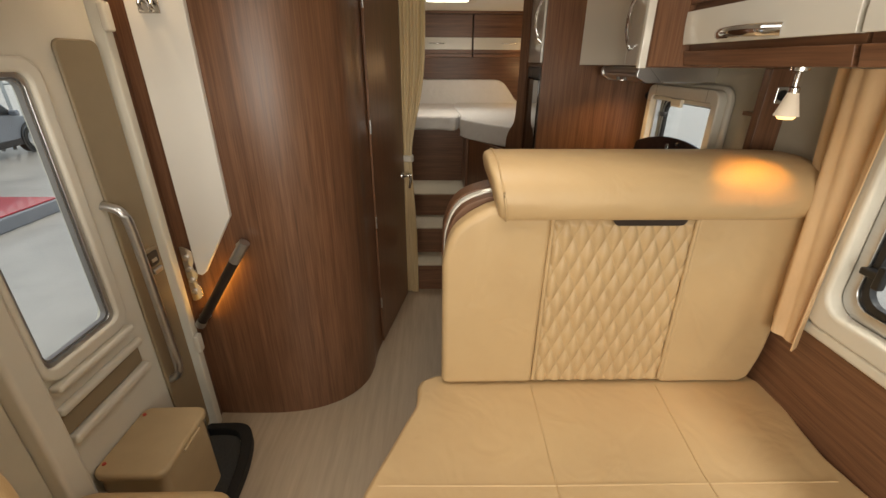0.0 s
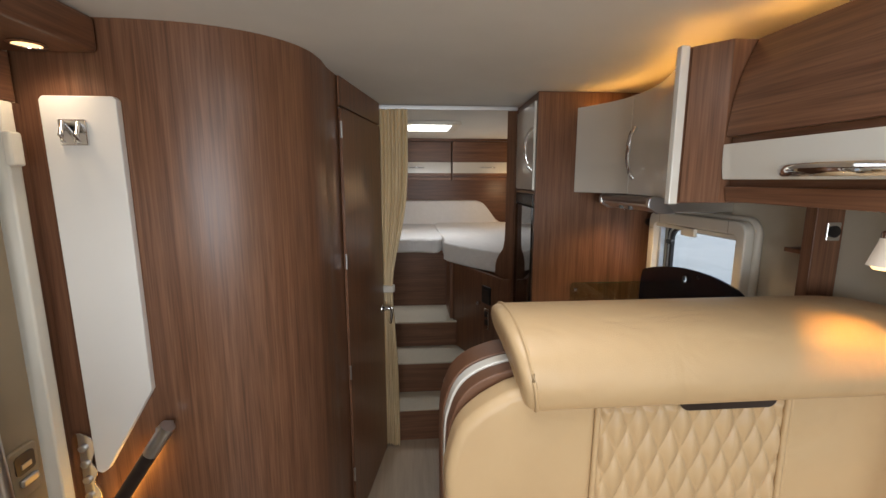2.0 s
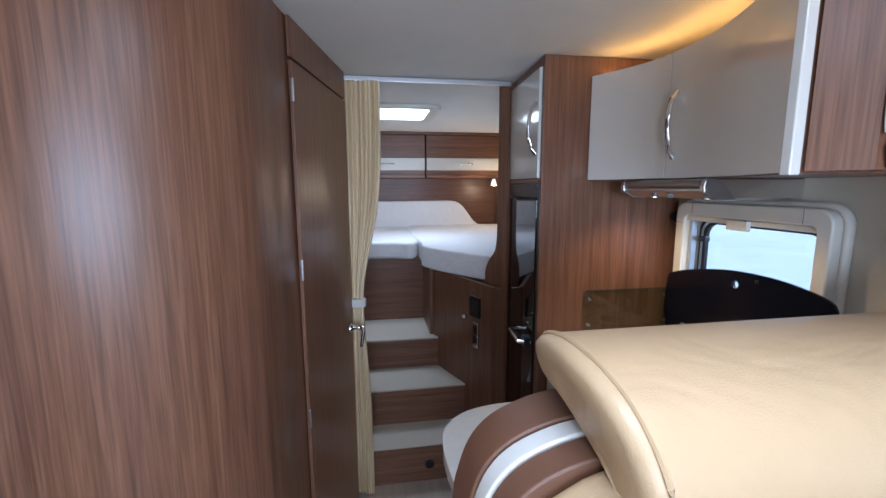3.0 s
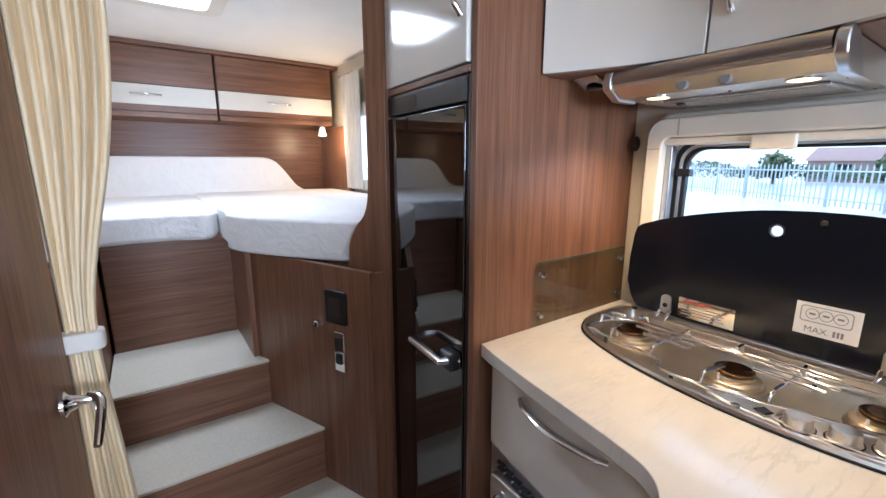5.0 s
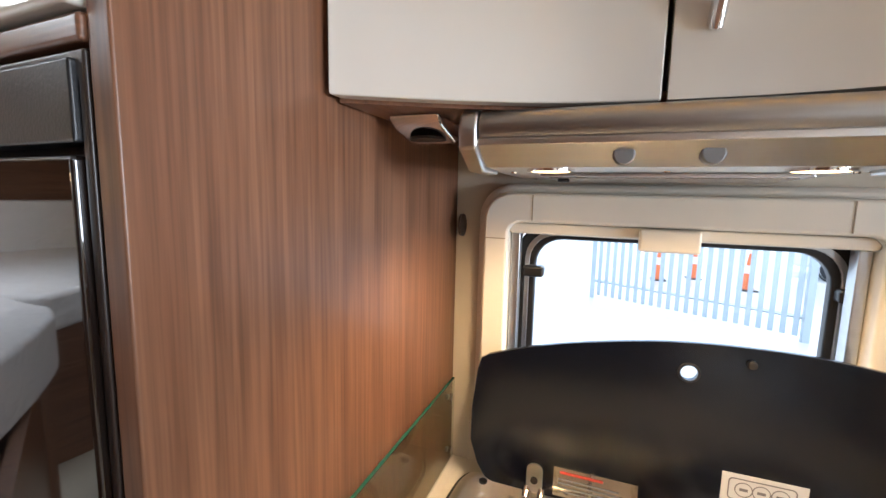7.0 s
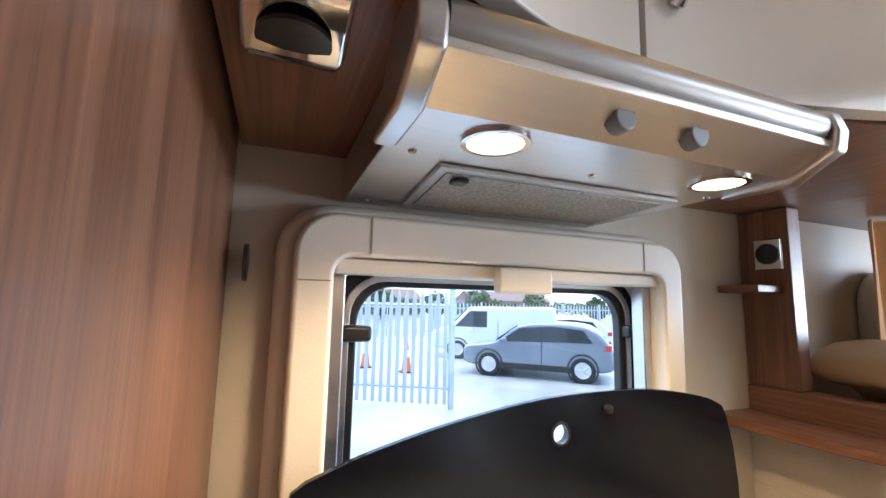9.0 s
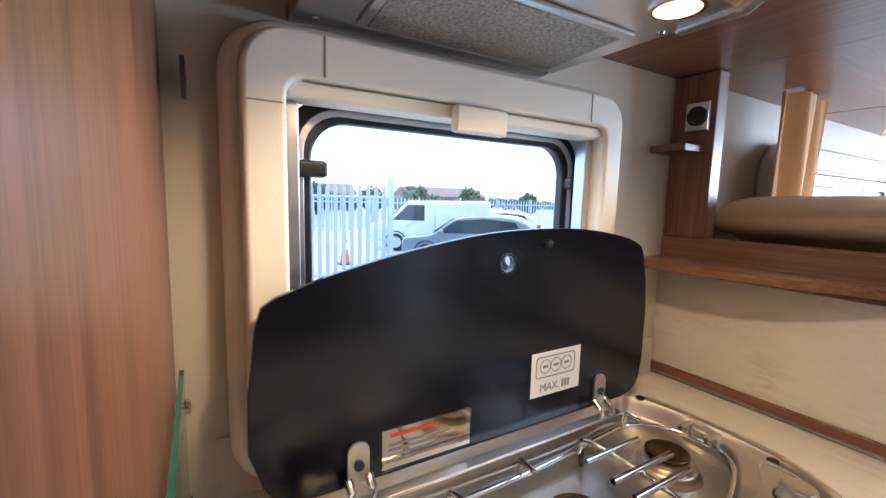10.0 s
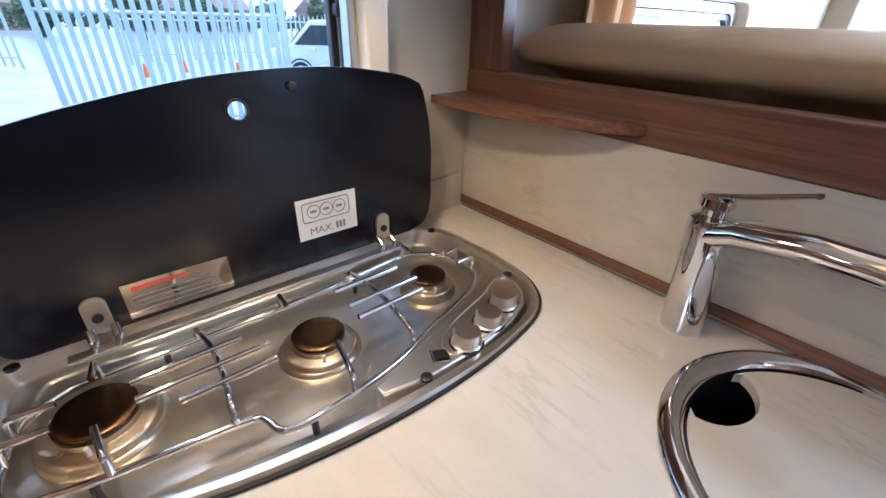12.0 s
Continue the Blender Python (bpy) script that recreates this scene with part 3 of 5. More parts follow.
part("standoff", box(-0.755, -0.725, 1.46, 1.503, 0.86, 0.89, 0.004), ALU, gb)
part("light_strip", tube([g0.lerp(g1, 0.08) + Vector((0, 0.022, 0)), g0.lerp(g1, 0.76) + Vector((0, 0.022, 0))], 0.005, 6), LED2, gb, "warm lit strip")

# ---- curtain between living room and bedroom ----
rail = thing("curtain_rail", "thin metal curtain rail under the ceiling", "curtain rail", (0.2, 2.66, 1.94), kind="structure")
part("bar", box(-0.205, 0.545, 2.645, 2.665, 1.935, 1.957, 0.003), ALU, rail)
cu = thing("curtain", "pleated cream-yellow curtain gathered by a white tie", "curtain", (-0.16, 2.64, 0))


def curtain_at(u, v):
    z = 0.02 + 1.91 * v
    k = abs(z - 0.97)
    tie = math.exp(-(k / 0.35) ** 2)
    low = 1 if z > 0.97 else 0.55
    w = 0.155 * low * (1 - tie) + 0.05 * tie
    x0 = -0.205
    pl_ = 0.012 * (1 - 0.75 * tie) * math.sin(u * math.pi * 2 * 8 + 0.6 * math.sin(v * 5)) + 0.004 * math.sin(u * 31 + v * 3)
    return (x0 + w * u + 0.01 * tie, 2.622 + pl_ + 0.01 * math.sin(6 * u), z)


part("cloth", sheet(curtain_at, 90, 40, 0.002), CURTAIN, cu, smooth=80)
part("tie_band", prism(rrect(-0.207, -0.132, 2.60, 2.645, 0.018), "z", 0.95, 0.99, 0.006), NET, cu, "white tie band")

# ---- steps to the bed ----
SY, SZ = (2.68, 2.89, 3.16, 3.55), (0.203, 0.405, 0.585)
stp = thing("bed_steps", "three walnut steps with pale carpet treads up to the bed", "steps", (0.05, 3.0, 0))
for i in range(3):
    part("riser", box(-0.21 if i else -0.4, 0.5, SY[i], SY[3] + 0.1, SZ[i - 1] if i else 0, SZ[i] - 0.012), W_X, stp)
    part("tread", box(-0.21 if i else -0.4, 0.52, SY[i] - 0.006, SY[i + 1] + 0.001, SZ[i] - 0.012, SZ[i], 0.004), TREAD, stp, "pale carpet tread")
part("round_vent", lathe([(0.024, 0), (0.024, -0.004), (0.018, -0.006), (0.016, -0.002)], (0.16, 2.68, 0.09), "y", 20), BLACK, stp)
bb = thing("bed", "walnut bed frame with diagonal side panels", "bed", (0.3, 3.7, 0))
part("front_panel", box(-0.204, 0.30, SY[3], SY[3] + 0.02, 0.58, 1.02, 0.002), W_X, bb)
DP, DQ = Vector((0.552, 2.665)), Vector((0.245, 3.22))
DD = (DQ - DP).normalized()
DN = Vector((-DD.y, DD.x))


def diag(profile, t0, t1, r=0.0):
    """An upright board along the diagonal side of the bed: profile of (distance, height)."""
    bm = prism(profile, "y", t0, t1, r)
    for v in bm.verts:
        s, t, z = v.co
        v.co = (DP.x + DD.x * s - DN.x * t, DP.y + DD.y * s - DN.y * t, z)
    return bm


part("return_board", prism([(0.475, 2.664), (0.55, 2.668), (0.55, 2.69), (0.482, 2.684)], "z", 0, 0.995), W_Z, bb)
part("inner_panel", box(0.235, 0.255, DQ.y - 0.01, SY[3] + 0.01, 0, 1.0), W_Z, bb)
part("side_panel", prism([(-0.235, 3.57), (-0.215, 3.57), (-0.215, 3.3), (-0.42, 2.80), (-0.5, 2.66), (-0.52, 2.66), (-0.44, 2.82), (-0.235, 3.32)], "z", 0, 1.0), W_Z, bb)
part("platform", prism([(-1.0, 2.67), (-0.53, 2.67), (-0.24, 3.4), (-0.24, SY[3] + 0.02), (0.26, SY[3] + 0.02), (0.26, 3.24), (0.56, 2.72), (1.1, 2.72), (1.1, REAR), (-1.0, REAR)], "z", 0.96, 1.0), W_X, bb)
post = thing("bed_post_panel", "walnut end board with an S-curved cut beside the fridge", "panel", (0.55, 2.7, 0))
prof = [(0, 0), (0.15, 0), (0.15, 1.0)] + spline([(0.148, 1.02), (0.143, 1.075), (0.118, 1.125), (0.085, 1.165), (0.07, 1.22), (0.066, 1.32)], 6) + [(0.066, TOP - 0.003), (0, TOP - 0.003)]
part("board", diag(prof, -0.016, 0.003, 0.002), W_Z, post)
for z, s in ((0.985, 0.045),):
    part("screw_cap", lathe([(0.006, 0), (0.006, -0.003), (0.003, -0.004)], (DP.x + DD.x * s + DN.x * 0.016, DP.y + DD.y * s + DN.y * 0.016, z), "x", 10), ALU, post)
DP, DQ = Vector((0.474, 2.66)), Vector((0.245, 3.22))
DD = (DQ - DP).normalized()
DN = Vector((-DD.y, DD.x))
L = (DQ - DP).length
part("side_panel", diag([(0, 0), (L, 0), (L, 1.0), (0, 1.0)], 0.004, 0.024), W_Z, bb)
cp = thing("control_panel", "small black control display and socket on the bed side", "control panel", (0.42, 2.8, 0.9))


def on_diag(s0, s1, z0, z1, t0, t1, r=0.003):
    return diag(rrect(s0, s1, z0, z1, min(0.006, (s1 - s0) / 3)), t0, t1, r)


part("display", on_diag(0.10, 0.19, 0.815, 0.925, -0.008, 0.004), BLACK, cp)
part("screen", on_diag(0.117, 0.173, 0.84, 0.90, -0.010, -0.007, 0), DARK, cp)
part("socket_plate", on_diag(0.11, 0.155, 0.655, 0.79, -0.010, 0.004), CHROME, cp)
for z in (0.70, 0.755):
    part("socket_insert", on_diag(0.118, 0.147, z - 0.018, z + 0.018, -0.013, -0.009, 0), BLACK, cp)
part("knob", on_diag(0.215, 0.237, 0.79, 0.812, -0.02, 0.004, 0.004), CHROME, cp)

# ---- bed ----
bed = thing("mattress", "white quilted mattress with rounded edges on the bed base", "mattress", (0.3, 3.9, 1.0))


def cushion(pts, z0, z1, r):
    return prism(pts, "z", z0, z1, r, 4)


part("mattress_right", cushion(spline([(0.21, 3.46), (0.20, 3.26), (0.30, 3.06), (0.50, 2.80), (0.60, 2.77), (1.08, 2.77), (1.09, 3.0), (1.09, 4.3), (1.08, 4.6), (0.6, 4.62), (0.22, 4.6)], 5, True), 1.002, 1.135, 0.045), LINEN, bed, smooth=60)
part("mattress_left", cushion(spline([(0.2, 3.56), (0.0, 3.53), (-0.22, 3.5), (-0.3, 3.3), (-0.42, 3.0), (-0.55, 2.76), (-0.98, 2.75), (-1.0, 3.2), (-1.0, 4.58), (-0.4, 4.61), (0.19, 4.6)], 5, True), 1.012, 1.125, 0.04), LINEN, bed, smooth=60)
hb = thing("headboard", "white padded headboard with a sloping end", "headboard", (0.2, 4.66, 1.1))
part("pad", prism([(-0.84, 1.06), (0.92, 1.06), (0.92, 1.12)] + spline([(0.90, 1.13), (0.84, 1.17), (0.78, 1.25), (0.72, 1.32), (0.66, 1.352), (0.58, 1.358)], 5) + spline([(-0.50, 1.358), (-0.58, 1.352), (-0.64, 1.32), (-0.70, 1.25), (-0.76, 1.17), (-0.83, 1.13)], 5), "y", 4.61, 4.72, 0.02, 3), LINEN, hb, smooth=60)

# bedroom lockers
for i, (xa, xb) in enumerate(((-1.0, -0.325), (-0.315, 0.365), (0.375, 1.07))):
    rl = thing("bedroom_locker", "walnut bedroom wall locker with cream band and chrome handle", "cabinet", ((xa + xb) / 2, 4.5, 1.6), group="bedroom lockers")
    part("body", box(xa, xb, 4.47, REAR, 1.60, 1.935), W_X, rl)
    part("door", box(xa + 0.003, xb - 0.003, 4.455, 4.469, 1.74, 1.93, 0.003), W_X, rl)
    bd = part("band", box(xa + 0.003, xb - 0.003, 4.452, 4.469, 1.632, 1.737, 0.003), CREAM, rl, "cream gloss band")
    xm = (xa + xb) / 2
    part("handle", arc_handle((xm - 0.07, 4.452, 1.685), (xm + 0.07, 4.452, 1.685), (0, -0.018, 0), 0.006), CHROME, bd)
    part("lower_rail", box(xa, xb, 4.46, REAR, 1.565, 1.598, 0.004), W_X, rl)
solid("trim", box(LX, RX, 4.445, REAR, 1.936, TOP - 0.001, 0.003), W_X, "walnut trim under the bedroom ceiling", "trim")
solid("wall_bed_corner", box(1.085, RX - 0.001, 4.25, REAR, 1.0, 1.56), W_Z, "walnut corner panel beside the bed", "wall")
for sx in (0.97, -0.89):
    bl = thing("bed_lamp", "small conical reading lamp over the bed, lit", "lamp", (sx, 4.4, 1.5), group="bed lamps")
    part("stem", tube([(sx, 4.44, 1.565), (sx, 4.40, 1.54)], 0.006), CHROME, bl)
    part("shade", lathe([(0.012, 0.03), (0.016, 0.02), (0.03, -0.03), (0.028, -0.03), (0.01, 0.01)], (sx, 4.39, 1.525)), FROST, bl)
    part("bulb", lathe([(0.004, 0.012), (0.02, 0.0), (0.004, -0.01)], (sx, 4.39, 1.502)), BULB, bl)
for nm, xw, s in (("window_3", RX, 1), ("window_6", LX, -1)):
    bw = thing(nm, "bedroom side window with white frame", "window", (xw, 3.97, 1.4), kind="structure")
    part("frame", prism(rrect(3.66, 4.28, 1.15, 1.68, 0.06), "x", xw - 0.03 * s, xw + 0.01 * s, 0.008, holes=(rrect(3.74, 4.20, 1.22, 1.60, 0.04),)), PLASTIC, bw)
    pn = part("pane", prism(rrect(3.72, 4.22, 1.2, 1.62, 0.04), "x", xw + 0.012 * s, xw + 0.016 * s), PANE, bw)
    pn.visible_shadow = False
    for ya, wide in ((4.0, 0.27), (3.62, 0.15)):
        cb = thing("bedroom_curtain", "short white curtain beside the bedroom window", "curtain", (xw - 0.04 * s, ya, 1.3), group="bedroom curtains")
        part("cloth", sheet(lambda u, v: (xw - s * (0.052 - 0.012 * math.sin(u * 26)), ya + wide * u * (0.85 + 0.15 * v), 1.16 + 0.70 * v), 40, 6, 0.002), NET, cb, smooth=80)
    solid("curtain_bar", tube([(xw - 0.05 * s, 3.55, 1.865), (xw - 0.05 * s, 4.32, 1.865)], 0.008), ALU, "thin bar of the bedroom curtains", "curtain rail")

# ---- skylights ----
for nm, (a0, a1, b0, b1) in (("window_4", (-0.31, 0.35, 0.47, 1.09)), ("window_5", (-0.07, 0.27, 3.28, 3.72))):
    sk = thing(nm, "cream-framed roof light with bright daylight", "skylight", ((a0 + a1) / 2, (b0 + b1) / 2, TOP), kind="structure")
    part("frame", prism(rrect(a0 - 0.05, a1 + 0.05, b0 - 0.05, b1 + 0.05, 0.06), "z", TOP - 0.022, TOP - 0.001, 0.006, 3, holes=(rrect(a0 + 0.012, a1 - 0.012, b0 + 0.012, b1 - 0.012, 0.04),)), PLASTIC, sk)
    part("kerb", prism(rrect(a0 - 0.008, a1 + 0.008, b0 - 0.008, b1 + 0.008, 0.05), "z", TOP + 0.0305, TOP + 0.12, 0, holes=(rrect(a0, a1, b0, b1, 0.05),)), PLASTIC, sk)

# ---- tall fridge unit ----
FY0, FY1, FX = 2.255, 2.69, 0.55
FTURN = Matrix.Translation((FX, 2.45, 0)) @ pose(0, 0, 0, 0, 0, -3) @ Matrix.Translation((-FX, -2.45, 0))


def tpart(name, bm, *rest):
    """A part of the tall unit, whose front stands slightly turned to the bedroom."""
    bmesh.ops.transform(bm, matrix=FTURN, verts=bm.verts)
    return part(name, bm, *rest)


fu = thing("fridge_housing", "tall walnut fridge housing", "cabinet", (0.8, 2.45, 0))
part("side_panel", box(0.538, RX - 0.001, FY0, FY0 + 0.02, 0, TOP - 0.002, 0.002), W_Z, fu)
part("back_panel", box(0.56, RX - 0.001, FY1 + 0.012, FY1 + 0.03, 0, TOP - 0.002), W_Z, fu)
tpart("plinth", box(FX, FX + 0.02, FY0 + 0.021, FY1 + 0.01, 0.0, 0.17), W_Y, fu)
tpart("rail", box(FX - 0.006, FX + 0.3, FY0 + 0.021, FY1 + 0.01, 1.50, 1.516, 0.003), W_Y, fu)
tpart("top_rail", box(FX, FX + 0.3, FY0 + 0.021, FY1 + 0.01, 1.925, TOP - 0.003), W_Y, fu)
dr = tpart("door", box(FX - 0.012, FX + 0.01, FY0 + 0.024, FY1 + 0.005, 1.519, 1.922, 0.004), CREAM, fu, "cream gloss locker door")
tpart("handle", arc_handle((FX - 0.012, 2.30, 1.61), (FX - 0.012, 2.30, 1.80), (-0.032, 0, 0), 0.008), CHROME, dr)
fg = thing("fridge", "tall black mirror-fronted fridge with chrome handle", "fridge", (0.8, 2.47, 0.17))
part("body", box(FX + 0.04, RX - 0.05, FY0 + 0.03, FY1 - 0.004, 0.171, 1.498), DARK, fg)
tpart("frame", prism([(FY0 + 0.022, 0.171), (FY1 + 0.008, 0.171), (FY1 + 0.008, 1.497), (FY0 + 0.022, 1.497)], "x", FX - 0.004, FX + 0.019, 0.002, holes=([(FY0 + 0.03, 0.2), (FY1 - 0.03, 0.2), (FY1 - 0.03, 1.48), (FY0 + 0.03, 1.48)],)), DARK, fg)
tpart("control_strip", box(FX - 0.008, FX + 0.01, FY0 + 0.03, FY1 - 0.022, 1.445, 1.492, 0.002), BLACK, fg)
tpart("control_display", box(FX - 0.0095, FX - 0.007, 2.50, 2.60, 1.455, 1.482), DARK, fg)
fd = tpart("door", box(FX - 0.010, FX + 0.012, FY0 + 0.03, FY1 - 0.024, 0.21, 1.438, 0.003), FRIDGE, fg, "black mirror glass door")
tpart("handle", tube([(FX - 0.012, 2.47, 0.86), (FX - 0.05, 2.46, 0.86), (FX - 0.055, 2.31, 0.86), (FX - 0.012, 2.30, 0.86)], 0.012, 10, 0.8), CHROME, fd)
tpart("handle_lever", box(FX - 0.04, FX - 0.010, 2.29, 2.34, 0.835, 0.88, 0.006), BLACK, fd)

# ---- kitchen ----
OUT = [(RX - 0.002, FY0 - 0.002), (0.56, FY0 - 0.002)] + spline([(0.548, 2.2), (0.527, 2.08), (0.510, 1.96), (0.495, 1.86), (0.480, 1.81), (0.445, 1.778), (0.39, 1.768), (0.30, 1.766), (0.21, 1.76), (0.13, 1.735), (0.075, 1.68), (0.055, 1.60), (0.058, 1.48), (0.08, 1.407)], 6) + [(RX - 0.002, 1.407)]
SC, SR = (0.37, 1.567), 0.185


def circle(c, r, n=40, a0=0, a1=360):
    return [(c[0] + r * math.cos(radians(a0 + (a1 - a0) * i / n)), c[1] + r * math.sin(radians(a0 + (a1 - a0) * i / n))) for i in range(n)]


def hob_outline(d=0.0):
    pts = [(1.075, 2.17), (1.06, 2.205), (1.0, 2.215), (0.92, 2.213), (0.86, 2.195), (0.812, 2.16), (0.772, 2.09), (0.740, 1.99), (0.722, 1.88), (0.717, 1.76), (0.729, 1.645),
           (0.752, 1.582), (0.80, 1.545), (0.87, 1.53), (0.97, 1.53), (1.045, 1.548), (1.073, 1.59), (1.075, 1.72), (1.075, 2.04)]
    cx, cy = 0.90, 1.86
    out = []
    for x, y in pts:
        v = Vector((x - cx, y - cy))
        v = v * (1 - d / v.length)
        out.append((cx + v.x, cy + v.y))
    return spline(out, 4, True)


ct = thing("worktop", "cream stone-look L-shaped kitchen worktop", "worktop", (0.6, 1.8, 0.88))
part("slab", prism(OUT, "z", 0.878, 0.91, 0.004, holes=(circle(SC, SR - 0.012), hob_outline(0.012))), COUNTER, ct)
kb = thing("kitchen_cabinet", "cream curved kitchen base cabinet with drawer over the oven", "cabinet", (0.6, 1.9, 0))
part("carcass", prism([(RX - 0.01, FY0 - 0.004), (0.60, FY0 - 0.004), (0.58, 2.0), (0.53, 1.84), (0.46, 1.79), (0.2, 1.77), (0.1, 1.68), (0.08, 1.56), (0.11, 1.42), (RX - 0.01, 1.42)], "z", 0.08, 0.66), CREAM, kb)
FRONTP = spline([(0.574, 2.245), (0.552, 2.10), (0.533, 1.97), (0.515, 1.86), (0.497, 1.815), (0.455, 1.785), (0.40, 1.779)], 6)
FB = [(x + 0.004, y - 0.012) for x, y in FRONTP]
drw = part("drawer_front", prism(FB + [(x + 0.018, y - 0.010) for x, y in FB[::-1]], "z", 0.662, 0.872, 0.003), CREAM, kb, "curved cream gloss drawer front")
part("handle", arc_handle((0.553, 2.11, 0.842), (0.533, 1.90, 0.842), (-0.03, 0, 0.0), 0.011, 0.6), CHROME, drw)
part("vent_strip", prism([(x + 0.012, y - 0.012) for x, y in FRONTP[:20]] + [(x + 0.03, y - 0.012) for x, y in FRONTP[:20][::-1]], "z", 0.60, 0.655, 0.002), ALU, kb)
ov = thing("oven", "built-in oven with dark glass door and steel trim", "oven", (0.6, 2.07, 0.1))
part("trim", box(0.562, 0.60, 1.93, 2.215, 0.10, 0.595, 0.006), STEEL, ov)
part("door_glass", box(0.554, 0.565, 1.945, 2.20, 0.14, 0.54, 0.006), FRIDGE, ov, "dark glass door")
part("handle", tube([(0.555, 1.97, 0.555), (0.525, 1.98, 0.555), (0.525, 2.17, 0.555), (0.555, 2.18, 0.555)], 0.008), CHROME, ov)
for i in range(9):
    part("vent_slot", box(0.568 - i * 0.0046 - 0.002, 0.575 - i * 0.0046, 2.185 - i * 0.03 - 0.011, 2.185 - i * 0.03 + 0.011, 0.632, 0.637), BLACK, kb)
    part("vent_slot", box(0.568 - i * 0.0046 - 0.002, 0.575 - i * 0.0046, 2.185 - i * 0.03 - 0.011, 2.185 - i * 0.03 + 0.011, 0.618, 0.623), BLACK, kb)

# hob
hb2 = thing("gas_hob", "three-burner stainless gas hob set into the worktop", "hob", (0.9, 1.86, 0.91))
part("seal", prism(hob_outline(-0.004), "z", 0.9105, 0.914, 0, holes=(hob_outline(0.013),)), RUBBER, hb2)


def hob_pan():
    b = bmesh.new()
    rings = []
    for d, z in ((0.0, 0.913), (0.003, 0.919), (0.013, 0.9195), (0.017, 0.916), (0.021, 0.908), (0.027, 0.892), (0.034, 0.887), (0.050, 0.886), (0.054, 0.883), (0.058, 0.8815), (0.075, 0.881)):
        rings.append([b.verts.new((x, y, z)) for x, y in hob_outline(d)])
    for a, c in zip(rings, rings[1:]):
        for j in range(len(a)):
            b.faces.new((a[j - 1], a[j], c[j], c[j - 1]))
    cen = b.verts.new((0.90, 1.86, 0.8808))
    for j in range(len(rings[-1])):
        b.faces.new((rings[-1][j - 1], rings[-1][j], cen))
    return b


part("pan", hob_pan(), HOBSTEEL, hb2, smooth=50)
rim_in = [(0.752, 1.86), (0.741, 1.80), (0.739, 1.72), (0.748, 1.65), (0.768, 1.595), (0.81, 1.565), (0.88, 1.551), (0.96, 1.551)]
ledge_in = spline([(0.955, 1.566), (0.90, 1.571), (0.868, 1.592), (0.838, 1.645), (0.812, 1.715), (0.79, 1.79), (0.768, 1.86)], 6)
part("knob_ledge", prism(ledge_in + rim_in, "z", 0.881, 0.9155, 0.004, 3), HOBSTEEL, hb2)
tray = spline([(0.838, 1.568), (0.80, 1.574), (0.768, 1.602), (0.750, 1.66), (0.744, 1.72), (0.748, 1.757), (0.77, 1.758), (0.79, 1.735), (0.806, 1.69), (0.822, 1.63), (0.842, 1.588)], 5, True)
part("tray_lip", prism(tray, "z", 0.9158, 0.9185, 0.001, holes=([(0.793 + (x - 0.793) * 0.90, 1.662 + (y - 1.662) * 0.95) for x, y in tray],)), HOBSTEEL, hb2)
for kx, ky in ((0.757, 1.727), (0.768, 1.675), (0.785, 1.626)):
    kn = part("knob", lathe([(0.021, 0.9158), (0.0215, 0.918), (0.0195, 0.9195), (0.0188, 0.932), (0.0172, 0.9355), (0.008, 0.9362)], (kx, ky, 0), seg=12), HOBSTEEL, hb2, "steel-look control knob", smooth=25)
    part("knob_skirt", lathe([(0.0235, 0.9157), (0.0235, 0.9168), (0.0212, 0.9168)], (kx, ky, 0), seg=20), BLACK, kn)
part("igniter_bezel", prism([(0.743, 1.765), (0.763, 1.757), (0.775, 1.776), (0.754, 1.786)], "z", 0.9156, 0.9185, 0.001), CHROME, hb2)
part("igniter", prism([(0.748, 1.767), (0.762, 1.761), (0.769, 1.775), (0.755, 1.781)], "z", 0.9186, 0.9205, 0.0006), BLACK, hb2)
for sx, sy, sz in ((0.741, 1.806, 0.9155), (0.835, 1.561, 0.9155), (1.05, 2.17, 0.9185), (1.035, 1.562, 0.9185), (0.836, 2.165, 0.9185)):
    part("bolt", lathe([(0.0075, sz), (0.0075, sz + 0.003), (0.005, sz + 0.0045), (0.0015, sz + 0.004)], (sx, sy, 0), seg=12), BLACK, hb2)
BURN = ((0.931, 2.105, 1.12), (0.90, 1.866, 1.0), (0.925, 1.658, 0.85))


def low(prof, k=0.72):
    """Lowers a burner's profile towards the floor of the pan."""
    return [(a, 0.8805 + (z - 0.8805) * k) for a, z in prof]


for bx, by, s in BURN:
    bu = part("burner", lathe(low([(0.056 * s, 0.8805), (0.055 * s, 0.886), (0.051 * s, 0.889), (0.050 * s, 0.897), (0.047 * s, 0.901), (0.037 * s, 0.904), (0.036 * s, 0.912), (0.03 * s, 0.914)]), (bx, by, 0), seg=28), BURNER, hb2)
    part("burner_cap", lathe(low([(0.033 * s, 0.914), (0.035 * s, 0.917), (0.035 * s, 0.922), (0.032 * s, 0.9245), (0.024 * s, 0.9245), (0.021 * s, 0.9228), (0.004, 0.9222)]), (bx, by, 0), seg=28), BRASS, bu, "heat-browned burner cap")
    part("flame_ring", lathe(low([(0.0365 * s, 0.905), (0.0365 * s, 0.908), (0.036 * s, 0.908)]), (bx, by, 0), seg=28), BLACK, bu)
    part("spark_pin", tube([(bx - 0.04 * s, by + 0.012, 0.888), (bx - 0.04 * s, by + 0.012, 0.907)], 0.0025, 6), WHITE, bu)
